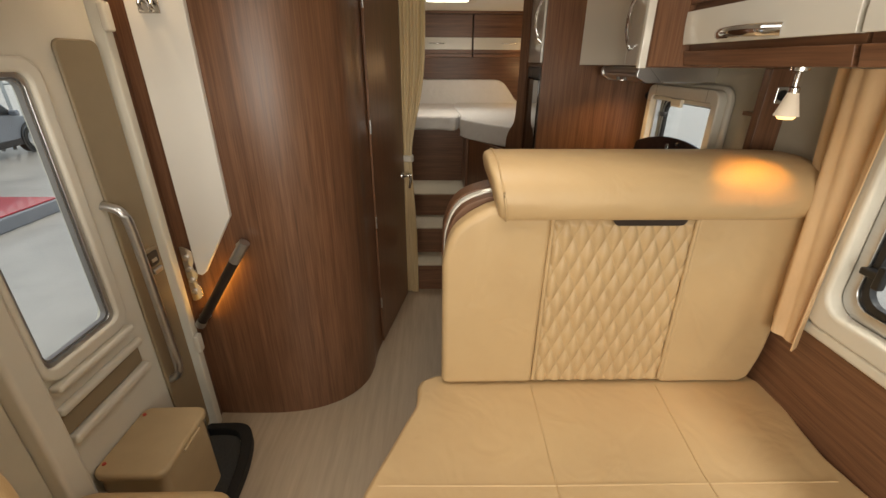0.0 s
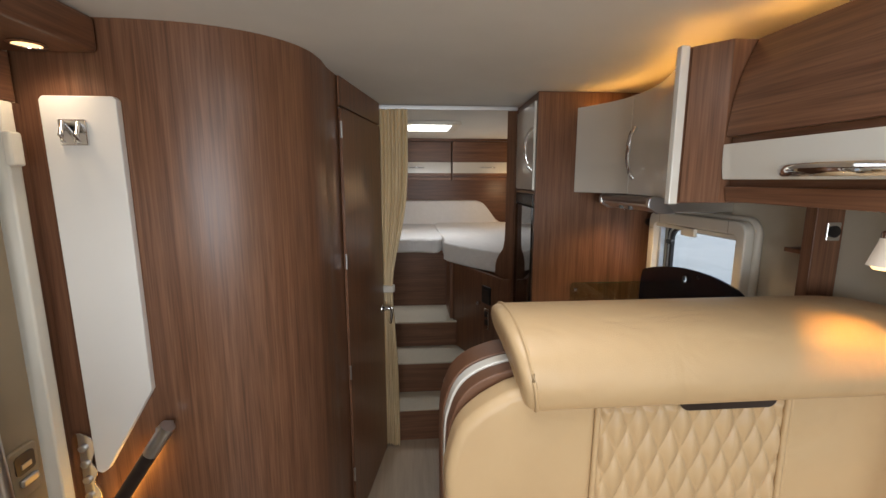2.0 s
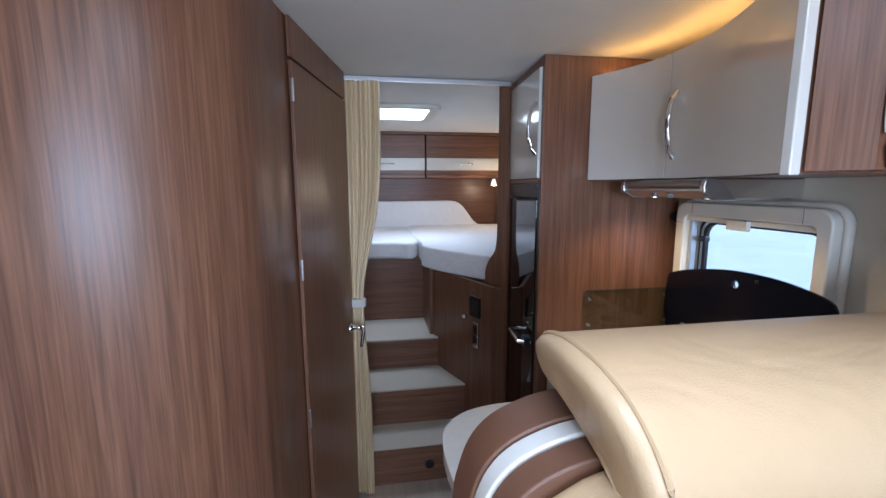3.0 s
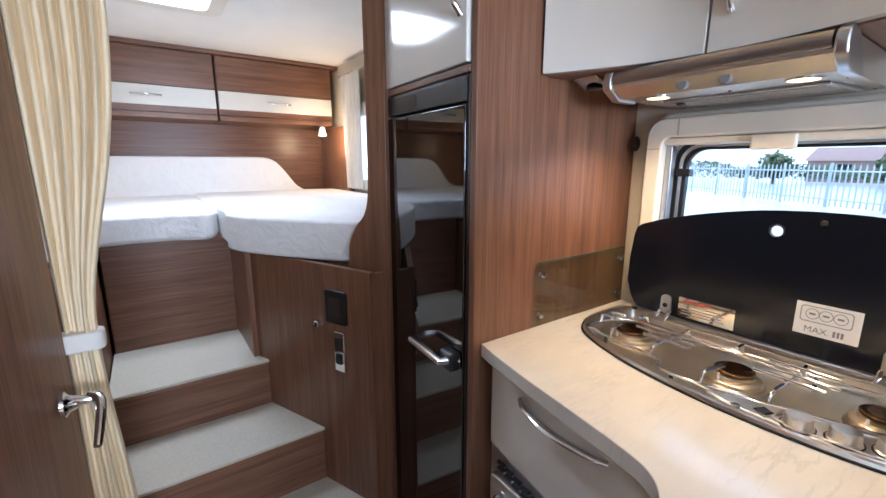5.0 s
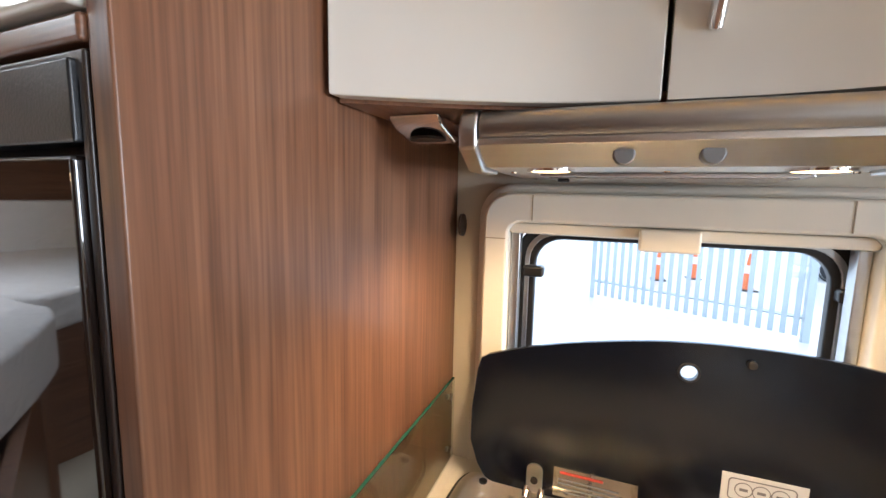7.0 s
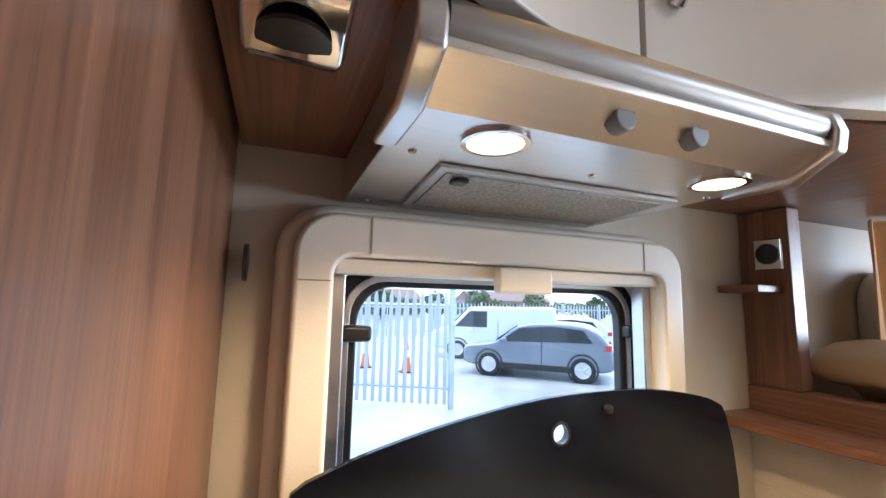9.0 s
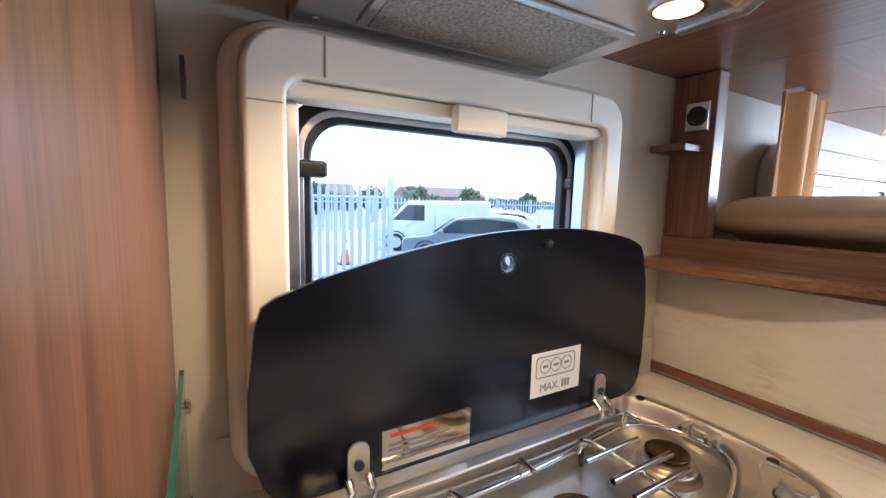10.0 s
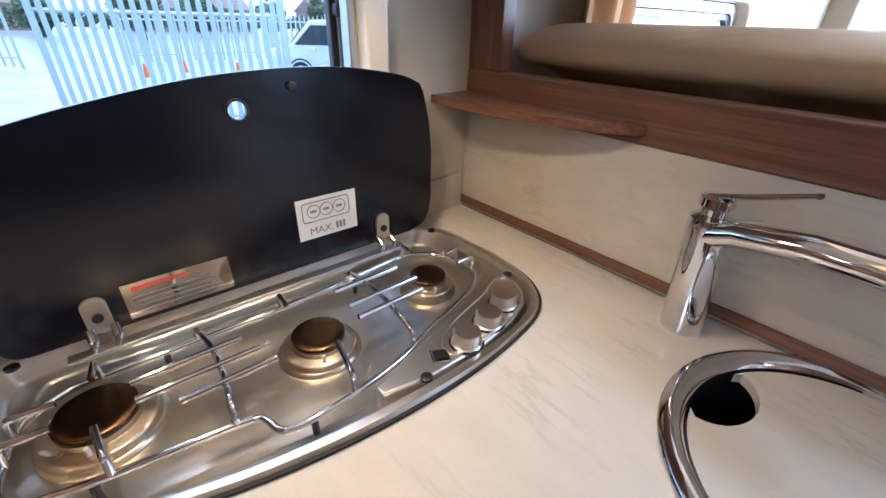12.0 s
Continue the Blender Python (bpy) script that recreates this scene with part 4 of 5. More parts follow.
# wire pan support
Z = 0.934
gr = thing("pan_support", "chrome wire pan support lying over the burners", "pan support", (0.9, 1.87, 0.9))
loop = spline([(0.985, 2.10), (0.983, 2.0), (0.985, 1.85), (0.997, 1.70), (0.996, 1.645), (0.965, 1.604), (0.925, 1.588), (0.888, 1.590), (0.858, 1.615), (0.835, 1.67), (0.812, 1.75), (0.793, 1.80), (0.780, 1.87),
               (0.776, 1.935), (0.783, 1.962), (0.801, 1.968), (0.814, 1.977), (0.823, 2.02), (0.834, 2.10), (0.850, 2.165), (0.872, 2.178), (0.92, 2.174), (0.955, 2.163), (0.978, 2.135)], 4, True)
part("outer_wire", tube([(x, y, 0.910) for x, y in loop + loop[:1]], 0.0042, 8), CHROME, gr)
for y, xf in ((1.992, 0.819), (1.775, 0.803)):
    part("cross_wire", tube(spline([(0.984, y, 0.911), (0.978, y, Z - 0.004), (0.955, y - 0.003, Z), (0.90, y - 0.006, Z), (0.84, y, Z), (xf + 0.004, y + 0.003, Z - 0.006), (xf, y + 0.003, 0.911)], 4), 0.0040, 8), CHROME, gr)
for bx_, ya, yb in ((0.914, 2.068, 1.955), (0.884, 2.067, 1.932), (0.855, 2.033, 1.934), (0.934, 1.82, 1.715), (0.892, 1.822, 1.708), (0.862, 1.824, 1.72)):
    part("bar", tube([(bx_, ya, Z + 0.006), (bx_, yb, Z + 0.006)], 0.0042, 8), CHROME, gr)
for px, py, qx, qy in ((0.984, 2.095, 0.955, 2.10), (0.984, 1.883, 0.955, 1.885), (0.834, 2.10, 0.878, 2.103), (0.781, 1.878, 0.842, 1.866), (0.996, 1.66, 0.968, 1.66), (0.94, 2.169, 0.936, 2.13), (0.905, 2.175, 0.903, 2.135), (0.93, 1.589, 0.93, 1.622), (0.89, 1.590, 0.893, 1.622)):
    e = Vector((qx - px, qy - py)) * 0.2
    part("prong", tube(spline([(px, py, 0.911), (px + e.x * 0.3, py + e.y * 0.3, Z - 0.003), (px + e.x, py + e.y, Z), (qx, qy, Z)], 3), 0.0038, 8), CHROME, gr)
for px, py in ((0.777, 1.93), (0.836, 2.115), (0.79, 1.81), (0.984, 2.03), (0.99, 1.76)):
    part("rubber_foot", lathe([(0.003, 0.0), (0.004, 0.004), (0.004, 0.022), (0.003, 0.026)], (px, py, 0.8812), seg=10), BLACK, gr)

# raised hob lid
ld = thing("hob_lid", "black hob lid standing open against the window", "hob lid", (1.04, 1.9, 0.93))
lidp = [(1.560, 0.99), (1.560, 1.08), (1.566, 1.13), (1.578, 1.178)] + spline([(1.586, 1.192), (1.63, 1.208), (1.74, 1.223), (1.88, 1.221), (2.0, 1.204), (2.10, 1.181), (2.165, 1.159)], 6) + [(2.178, 1.15), (2.184, 1.13), (2.192, 1.06), (2.193, 1.0)] + spline([(2.18, 0.96), (2.165, 0.937), (2.15, 0.931)], 4) + spline([(1.61, 0.931), (1.579, 0.94), (1.565, 0.96)], 4)
part("plate", prism(lidp, "x", 1.040, 1.048, 0.002, holes=(circle((1.873, 1.178), 0.0115, 20),)), LIDM, ld, smooth=0)
part("hole_ring", prism(circle((1.873, 1.178), 0.0145, 24), "x", 1.037, 1.041, 0.001, holes=(circle((1.873, 1.178), 0.011, 24),)), BLACK, ld)
part("rubber_stop", lathe([(0.006, 0), (0.006, -0.005), (0.003, -0.007)], (1.04, 1.80, 1.202), "x", 12), BLACK, ld)
for hy in (2.080, 1.672):
    hg = part("hinge", prism(rrect(hy - 0.013, hy + 0.013, 0.935, 0.985, 0.012), "x", 1.034, 1.0395, 0.001), STEEL, ld, "steel hinge plate")
    part("hinge_screw", lathe([(0.006, 0), (0.006, -0.003), (0.003, -0.003)], (1.034, hy, 0.958), "x", 12), BLACK, hg)
    for s in (-0.012, 0.012):
        part("hinge_knuckle", tube([(1.035, hy + s, 0.942), (1.022, hy + s, 0.934), (1.018, hy + s, 0.921)], 0.006, 8), CHROME, hg)
part("hinge_bar", box(1.012, 1.028, 1.64, 2.12, 0.9195, 0.924, 0.001), STEEL, ld)
# warning foil and instruction label
part("warning_foil", box(1.0385, 1.0395, 1.925, 2.05, 0.938, 0.988), FOIL, ld, "reflective warning foil with red heading")
part("foil_heading", box(1.0375, 1.0384, 1.975, 2.04, 0.978, 0.982), REDINK, ld)
for i in range(4):
    part("foil_line", box(1.0377, 1.0384, 1.945 + 0.006 * (i % 2), 2.042, 0.946 + 0.007 * i, 0.9485 + 0.007 * i), INK, ld)
lb = part("label", box(1.0385, 1.0395, 1.72, 1.82, 0.975, 1.042), LABEL, ld, "white instruction label")
part("label_frame", prism(rrect(1.732, 1.812, 1.003, 1.036, 0.006), "x", 1.0378, 1.0384, 0, holes=(rrect(1.7335, 1.8105, 1.0045, 1.0345, 0.005),)), INK, lb)
for cy in (1.793, 1.772, 1.750):
    part("label_ring", prism(circle((cy, 1.02), 0.011, 20), "x", 1.0378, 1.0384, 0, holes=(circle((cy, 1.02), 0.0098, 20),)), INK, lb)
    part("label_dash", box(1.0378, 1.0384, cy - 0.005, cy + 0.005, 1.018, 1.022), INK, lb)
for i in range(3):
    part("label_bar", box(1.0378, 1.0384, 1.742 + i * 0.006, 1.746 + i * 0.006, 0.982, 0.994), INK, lb)


def lettering(text, size, material, parent, m):
    cv = bpy.data.curves.new("lettering", "FONT")
    cv.body, cv.size, cv.extrude = text, size, 0.0003
    tmp = bpy.data.objects.new("lettering", cv)
    me = bpy.data.meshes.new_from_object(tmp)
    bpy.data.objects.remove(tmp)
    me.transform(m)
    me.transform(Matrix.Translation(-ORG[parent]))
    me.materials.append(material)
    ob = new("lettering", me)
    ob.parent = parent
    ORG[ob] = ORG[parent]
    return ob


lettering("MAX.", 0.017, INK, lb, pose(1.038, 1.803, 0.982, 90, 0, -90))

# clear splash guard on the fridge side
sg = thing("splash_guard", "clear glass splash guard screwed to the fridge housing", "splash guard", (0.9, 2.22, 0.91))
part("glass_sheet", prism([(0.725, 0.915), (1.105, 0.915), (1.105, 1.075), (0.735, 1.075), (0.725, 1.065)], "y", 2.2465, 2.2505), SPLASHGLASS, sg)
part("green_edge", box(0.735, 1.105, 2.2463, 2.2507, 1.0752, 1.0768), GREENEDGE, sg, "green cut glass edge")
for sx, sz in ((0.75, 0.94), (0.75, 1.045), (1.085, 1.045), (1.085, 0.94)):
    part("screw", lathe([(0.008, 0), (0.008, -0.004), (0.004, -0.006)], (sx, 2.2465, sz), "y", 14), CHROME, sg)
    part("spacer", lathe([(0.005, 0.0042), (0.005, 0.006), (0.005, 0.0083)], (sx, 2.2465, sz), "y", 10), ALU, sg)

# partition behind the bench with splashback
pt = thing("partition", "low partition with cream splashback and walnut top rail", "partition", (0.6, 1.39, 0), kind="structure")
part("core", box(0.20, RX - 0.001, 1.385, 1.4, 0.0, 1.128), W_X, pt)
part("splashback", box(0.20, RX - 0.001, 1.4005, 1.404, 0.91, 1.128), SPLASH, pt, "cream stone-look splashback")
part("joint_strip", box(0.20, RX - 0.001, 1.4045, 1.412, 0.918, 0.935, 0.001), W_X, pt)
part("side_splashback", box(RX - 0.006, RX - 0.001, 1.41, 2.22, 0.91, 0.985), SPLASH, pt)
part("top_rail", box(0.26, RX - 0.001, 1.365, 1.406, 1.1285, 1.20, 0.004), W_X, pt)
sh = thing("corner_shelf", "small walnut corner shelf with a rounded front", "shelf", (0.95, 1.44, 1.15))
part("board", prism([(RX - 0.002, 1.407), (RX - 0.002, 1.50), (1.05, 1.50)] + spline([(1.05, 1.50), (0.95, 1.495), (0.85, 1.47), (0.77, 1.435), (0.735, 1.407)], 5)[1:], "z", 1.142, 1.158, 0.003), W_X, sh)
po = thing("post", "walnut post board beside the kitchen window", "post", (1.08, 1.39, 1.2), kind="structure")
part("board", box(1.036, RX - 0.002, 1.37, 1.404, 1.2005, 1.507, 0.002), W_Z, po)
part("shelf_board", box(1.05, RX - 0.002, 1.4045, 1.47, 1.36, 1.373, 0.002), W_X, po)
so = thing("socket", "chrome-framed two-pin wall socket on the post", "socket", (1.07, 1.406, 1.42))
part("plate", box(1.045, 1.09, 1.4045, 1.41, 1.40, 1.455, 0.003), CHROME, so)
part("insert", lathe([(0.018, 0), (0.018, 0.003), (0.013, 0.003), (0.012, -0.002)], (1.067, 1.4105, 1.428), "y", 18), BLACK, so)

# sink and tap
sk = thing("sink", "round steel sink ring with worktop-coloured cover and dark opening", "sink", (SC[0], SC[1], 0.9))
part("rim", lathe([(SR - 0.022, 0.908), (SR - 0.016, 0.917), (SR - 0.006, 0.9195), (SR + 0.003, 0.916), (SR + 0.005, 0.911), (SR - 0.022, 0.908)], (SC[0], SC[1], 0), seg=56, cap=False), CHROME, sk)
# bowl coloured black throughout, so the opening beside the cover looks dark
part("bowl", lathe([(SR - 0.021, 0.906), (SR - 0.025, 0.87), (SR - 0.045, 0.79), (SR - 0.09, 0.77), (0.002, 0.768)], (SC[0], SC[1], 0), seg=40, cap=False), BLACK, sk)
cvr = []
ang = radians(-8)
for i in range(60):
    a = ang + radians(18 + 324 * i / 59)
    cvr.append((SC[0] + (SR - 0.026) * math.cos(a), SC[1] + (SR - 0.026) * math.sin(a)))
bc = (SC[0] + (SR - 0.034) * math.cos(ang), SC[1] + (SR - 0.034) * math.sin(ang))
cvr += [(bc[0] + 0.045 * math.cos(ang + math.pi + a), bc[1] + 0.058 * math.sin(ang + math.pi + a)) for a in [radians(80 - 160 * i / 12) for i in range(13)]]
part("cover", prism(cvr, "z", 0.893, 0.906), COUNTER, sk, "cream cover board")
tp = thing("tap", "chrome single-lever kitchen tap", "tap", (0.60, 1.455, 0.91))
part("base_ring", lathe([(0.027, 0.91), (0.027, 0.916), (0.023, 0.918)], (0.597, 1.457, 0)), CHROME, tp)
part("body", tube([(0.597, 1.457, 0.915), (0.60, 1.457, 0.98), (0.606, 1.457, 1.06), (0.607, 1.457, 1.075)], [0.028, 0.027, 0.026, 0.024], 20), CHROME, tp)
part("spout", tube([(0.612, 1.457, 1.05), (0.57, 1.466, 1.069), (0.50, 1.484, 1.084), (0.38, 1.515, 1.092), (0.365, 1.519, 1.09)], [0.024, 0.023, 0.021, 0.020, 0.019], 16, 0.75), CHROME, tp)
part("neck", lathe([(0.024, 1.075), (0.016, 1.08), (0.016, 1.088), (0.021, 1.092), (0.02, 1.102), (0.006, 1.105)], (0.607, 1.457, 0)), CHROME, tp)
part("lever", tube([(0.618, 1.455, 1.10), (0.58, 1.464, 1.112), (0.515, 1.48, 1.137)], [0.011, 0.010, 0.008], 10, 0.4), CHROME, tp)
part("aerator", lathe([(0.011, 1.064), (0.011, 1.081), (0.006, 1.081)], (0.375, 1.517, 0)), ALU, tp)

# kitchen window
kw = thing("window_1", "kitchen window with cream moulded surround and blind cassette", "window", (RX, 1.9, 1.0), kind="structure")
part("surround", prism(rrect(1.628, 2.188, 0.94, 1.428, 0.045, 8), "x", RX - 0.06, RX - 0.001, 0.006, 3, holes=(rrect(1.668, 2.146, 0.985, 1.38, 0.02),)), PLASTIC, kw)
part("surround_flange", prism(rrect(1.612, 2.206, 0.925, 1.444, 0.06, 8), "x", RX - 0.03, RX - 0.002, 0.012, 3, holes=(rrect(1.632, 2.184, 0.944, 1.424, 0.042, 8),)), PLASTIC, kw)
for yj in (2.108, 1.705):
    part("surround_joint", box(RX - 0.0606, RX - 0.056, yj - 0.0008, yj + 0.0008, 1.384, 1.425), TAUPE, kw)
part("surround_joint", box(RX - 0.0606, RX - 0.056, 2.15, 2.184, 1.352, 1.3535), TAUPE, kw)
part("blind_cassette", box(RX - 0.052, RX - 0.012, 1.669, 2.145, 1.362, 1.379, 0.004), PLASTIC, kw)
part("blind_grip", box(RX - 0.066, RX - 0.05, 1.87, 1.95, 1.345, 1.378, 0.004), PLASTIC, kw)
for ya, yb in ((1.669, 1.684), (2.13, 2.145)):
    part("blind_guide", box(RX - 0.035, RX - 0.012, ya, yb, 0.987, 1.361, 0.002), ALU, kw)
part("sash", prism(rrect(1.66, 2.14, 0.985, 1.375, 0.05), "x", RX + 0.004, RX + 0.022, 0.004, holes=(rrect(1.692, 2.108, 1.01, 1.35, 0.045),)), BLACK, kw, "black rubber window seal")
part("sash_line", prism(rrect(1.674, 2.126, 0.995, 1.365, 0.05), "x", RX + 0.0, RX + 0.004, 0.001, holes=(rrect(1.682, 2.118, 1.002, 1.357, 0.045),)), ALU, kw)
pn = part("pane", prism(rrect(1.68, 2.12, 1.0, 1.36, 0.045), "x", RX + 0.024, RX + 0.028), PANE, kw)
pn.visible_shadow = False
for yy in (2.112, 1.672):
    part("catch", box(RX - 0.012, RX + 0.012, yy - 0.02, yy + 0.016, 1.283, 1.303, 0.005), BLACK, kw)

# cooker hood
hd = thing("cooker_hood", "brushed steel cooker hood with two warm lamps and a grease filter", "cooker hood", (0.95, 1.93, 1.45))
hp = [(RX - 0.002, 1.452), (0.835, 1.452), (0.80, 1.472), (0.80, 1.478), (0.835, 1.506), (RX - 0.002, 1.506)]
part("casing", prism([(x, z) for x, z in hp], "y", 1.762, 2.134, 0.0015), STEEL, hd, smooth=15)
part("front_roll", tube([(0.812, 1.776, 1.491), (0.812, 2.125, 1.491)], 0.016, 18), ROLL, hd)
for ya, yb in ((1.755, 1.773), (2.126, 2.146)):
    part("end_cap", prism([(0.90, 1.447), (0.832, 1.447), (0.795, 1.468), (0.792, 1.485), (0.797, 1.503), (0.81, 1.51), (0.84, 1.507)], "y", ya, yb, 0.004), ALU, hd)
part("filter_frame", prism([(0.925, 1.80), (1.075, 1.785), (1.075, 2.07), (0.925, 2.08)], "z", 1.447, 1.4515, 0.001), ALU, hd)
part("filter_mesh", prism([(0.935, 1.81), (1.066, 1.796), (1.066, 2.06), (0.935, 2.07)], "z", 1.4455, 1.4468), MESHM, hd, "grease filter mesh")
part("filter_clip", box(0.94, 0.955, 2.045, 2.06, 1.441, 1.4454, 0.002), BLACK, hd)
for ly in (2.06, 1.82):
    la = part("lamp_rim", lathe([(0.026, 0), (0.026, -0.003), (0.0215, -0.003), (0.0215, 0)], (0.865, ly, 1.452)), CHROME, hd)
    part("lamp_glow", lathe([(0.0215, -0.0005), (0.0205, -0.0025), (0.01, -0.003)], (0.865, ly, 1.452)), BULB, la, "lit warm lamp")
for ky in (1.988, 1.916):
    part("knob", lathe([(0.010, 0.0), (0.010, -0.010), (0.008, -0.012)], (0.822, ky, 1.462), "x", 16), GREYP, hd)
for sx, sy in ((0.91, 2.11), (1.09, 2.11), (0.91, 1.775), (1.09, 1.775), (0.90, 1.94)):
    part("screw", lathe([(0.004, 0), (0.003, -0.002)], (sx, sy, 1.452), seg=8), CHROME, hd)

# overhead kitchen cabinets, with concave doors
KC = spline([(0.718, 2.25), (0.775, 2.14), (0.812, 2.04), (0.822, 1.94), (0.818, 1.83), (0.785, 1.70), (0.725, 1.55), (0.655, 1.41), (0.640, 1.385)], 6)
CUT = 17
kc = thing("kitchen_locker", "cream gloss overhead kitchen locker with concave doors", "cabinet", (0.95, 1.8, 1.51))
part("bottom_board", prism([(x + 0.022, y) for x, y in KC] + [(RX - 0.002, 1.385), (RX - 0.002, 2.25)], "z", 1.508, 1.524), W_X, kc)
part("top_board", prism([(x + 0.022, y) for x, y in KC] + [(RX - 0.002, 1.385), (RX - 0.002, 2.25)], "z", 1.868, 1.882), W_X, kc)
part("end_board", box(0.642, RX - 0.002, 1.372, 1.384, 1.508, 1.885, 0.001), W_Z, kc)
part("edge_strip", box(0.618, 0.641, 1.368, 1.388, 1.505, 1.888, 0.003), CREAM, kc, "cream edge strip")
for seg, nm in ((KC[:CUT + 1], "door"), (KC[CUT:], "door")):
    s2 = [(x, y - 0.0025) for x, y in seg[:1]] + list(seg[1:-1]) + [(x, y + 0.0025) for x, y in seg[-1:]]
    part(nm, prism(s2 + [(x + 0.02, y) for x, y in s2[::-1]], "z", 1.511, 1.887, 0.002), CREAM, kc, "cream gloss concave door", smooth=50)
xh, yh = KC[CUT + 2]
part("handle", arc_handle((xh, yh, 1.572), (xh - 0.004, yh - 0.004, 1.765), (-0.03, 0, 0), 0.007, 1.4), CHROME, kc)
us = thing("under_cabinet_socket", "chrome angled three-pin socket under the kitchen locker", "socket", (0.92, 2.19, 1.5))
part("housing", prism([(0.805, 1.507), (0.905, 1.507), (0.895, 1.494), (0.865, 1.483), (0.82, 1.496)], "y", 2.172, 2.234, 0.004), CHROME, us)
part("face", lathe([(0.022, 0), (0.022, -0.003), (0.01, -0.004)], (0.853, 2.203, 1.488)), BLACK, us)
part("wall_vent", lathe([(0.02, 0), (0.02, -0.004), (0.01, -0.005)], (1.09, 2.237, 1.37), "y", 16), DARK, fu)
solid("cove_light", prism([(x + 0.05, y) for x, y in KC] + [(x + 0.065, y) for x, y in KC[::-1]], "z", 1.883, 1.893), LED, "warm lit strip on top of the kitchen locker", "strip light", kind="")

# ---- dinette ----
def dinette_locker(y0, y1, label):
    lk = thing("dinette_locker", label, "cabinet", (0.9, (y0 + y1) / 2, 1.51), group="dinette lockers")
    prof = spline([(0.715, 1.515), (0.70, 1.60), (0.702, 1.70), (0.72, 1.80), (0.755, 1.885)], 6)
    part("carcass", prism([(x + 0.018, z) for x, z in prof] + [(RX - 0.002, 1.885), (RX - 0.002, 1.515)], "y", y0 + 0.002, y1 - 0.002), W_Y, lk)

    def face(z0, z1, proud):
        q = [p for p in prof if z0 <= p[1] <= z1]
        return prism([(x - proud, z) for x, z in q] + [(x + 0.017, z) for x, z in q[::-1]], "y", y0 + 0.003, y1 - 0.003, 0.002)
    part("lower_rail", face(1.512, 1.56, 0.0), W_Y, lk)
    part("door", face(1.655, 1.89, 0.0), W_Y, lk)
    bd = part("band", face(1.555, 1.665, 0.004), CREAM, lk, "cream gloss band")
    ym = (y0 + y1) / 2 + 0.0
    h = part("handle", arc_handle((0.697, ym - 0.10, 1.585), (0.697, ym + 0.10, 1.585), (-0.032, 0, 0), 0.008, 1.5), CHROME, bd)
    return lk


dinette_locker(0.765, 1.30, "walnut dinette locker with cream band and chrome handle, beside the kitchen")
dinette_locker(0.225, 0.76, "walnut dinette locker with cream band and chrome handle")
dinette_locker(-0.32, 0.22, "walnut dinette locker with cream band and chrome handle")
solid("locker_end_panel", prism([(0.70, 1.302), (0.645, 1.366), (0.66, 1.368), (RX - 0.003, 1.368), (RX - 0.003, 1.302)], "z", 1.512, 1.884), W_Z, "walnut end piece between the lockers", "panel", kind="", smooth=12)
solid("cove_light", box(0.82, 0.835, -0.3, 1.36, 1.886, 1.896), LED, "warm lit strip on top of the dinette lockers", "strip light", kind="")

bx = thing("dinette_bench", "beige leather dinette bench with quilted backrest and headrest roll", "bench", (0.55, 0.95, 0))
part("box", box(0.06, 1.09, 0.52, 1.38, 0.0, 0.36), W_X, bx)


def seat_at():
    pts = spline([(0.0, 1.155), (-0.065, 1.01), (-0.135, 0.84), (-0.195, 0.68), (-0.205, 0.50), (-0.1, 0.44), (0.5, 0.43), (1.085, 0.43), (1.085, 0.8), (1.085, 1.15), (0.55, 1.16)], 4, True)
    return prism(pts, "z", 0.36, 0.525, 0.04, 4)


part("seat", seat_at(), LEATHER, bx, smooth=60)
for xs, y0, dx in ((0.322, 1.09, -0.01), (0.745, 1.09, -0.035)):
    part("seam", tube([(xs, y0, 0.525), (xs + dx, 0.75, 0.525), (xs + dx, 0.47, 0.525)], 0.003, 6), LEATHER, bx)
part("seam", tube([(-0.15, 0.735, 0.524), (0.3, 0.728, 0.525), (1.05, 0.728, 0.525)], 0.003, 6), LEATHER, bx)
# backrest: left and right pads with a quilted middle
part("backrest_left", prism([(0.02, 0.53), (0.325, 0.53), (0.335, 1.165), (0.20, 1.165)] + spline([(0.15, 1.15), (0.09, 1.115), (0.045, 1.065), (0.022, 0.98)], 5), "y", 1.095, 1.172, 0.022, 4), LEATHER, bx, smooth=60)
part("backrest_right", prism([(0.755, 0.53), (1.03, 0.53)] + spline([(1.06, 0.55), (1.08, 0.66), (1.086, 0.85), (1.085, 1.0), (1.08, 1.165)], 5) + [(0.745, 1.165)], "y", 1.095, 1.30, 0.022, 4), LEATHER, bx, smooth=60)


def quilt(u, v):
    z = 0.53 + 0.60 * v
    x0, x1 = 0.318 + 0.008 * v, 0.762 - 0.008 * v
    x = x0 + (x1 - x0) * u
    a, b = x / 0.047 + (z / 0.112), x / 0.047 - (z / 0.112)
    h = (abs(math.sin(math.pi * a) * math.sin(math.pi * b))) ** 0.55
    edge = min(1, u / 0.05, (1 - u) / 0.05, v / 0.03, (1 - v) / 0.05)
    y = 1.101 - 0.011 * h * max(edge, 0) + 0.012 * (1 - max(edge, 0))
    return (x, y, z)


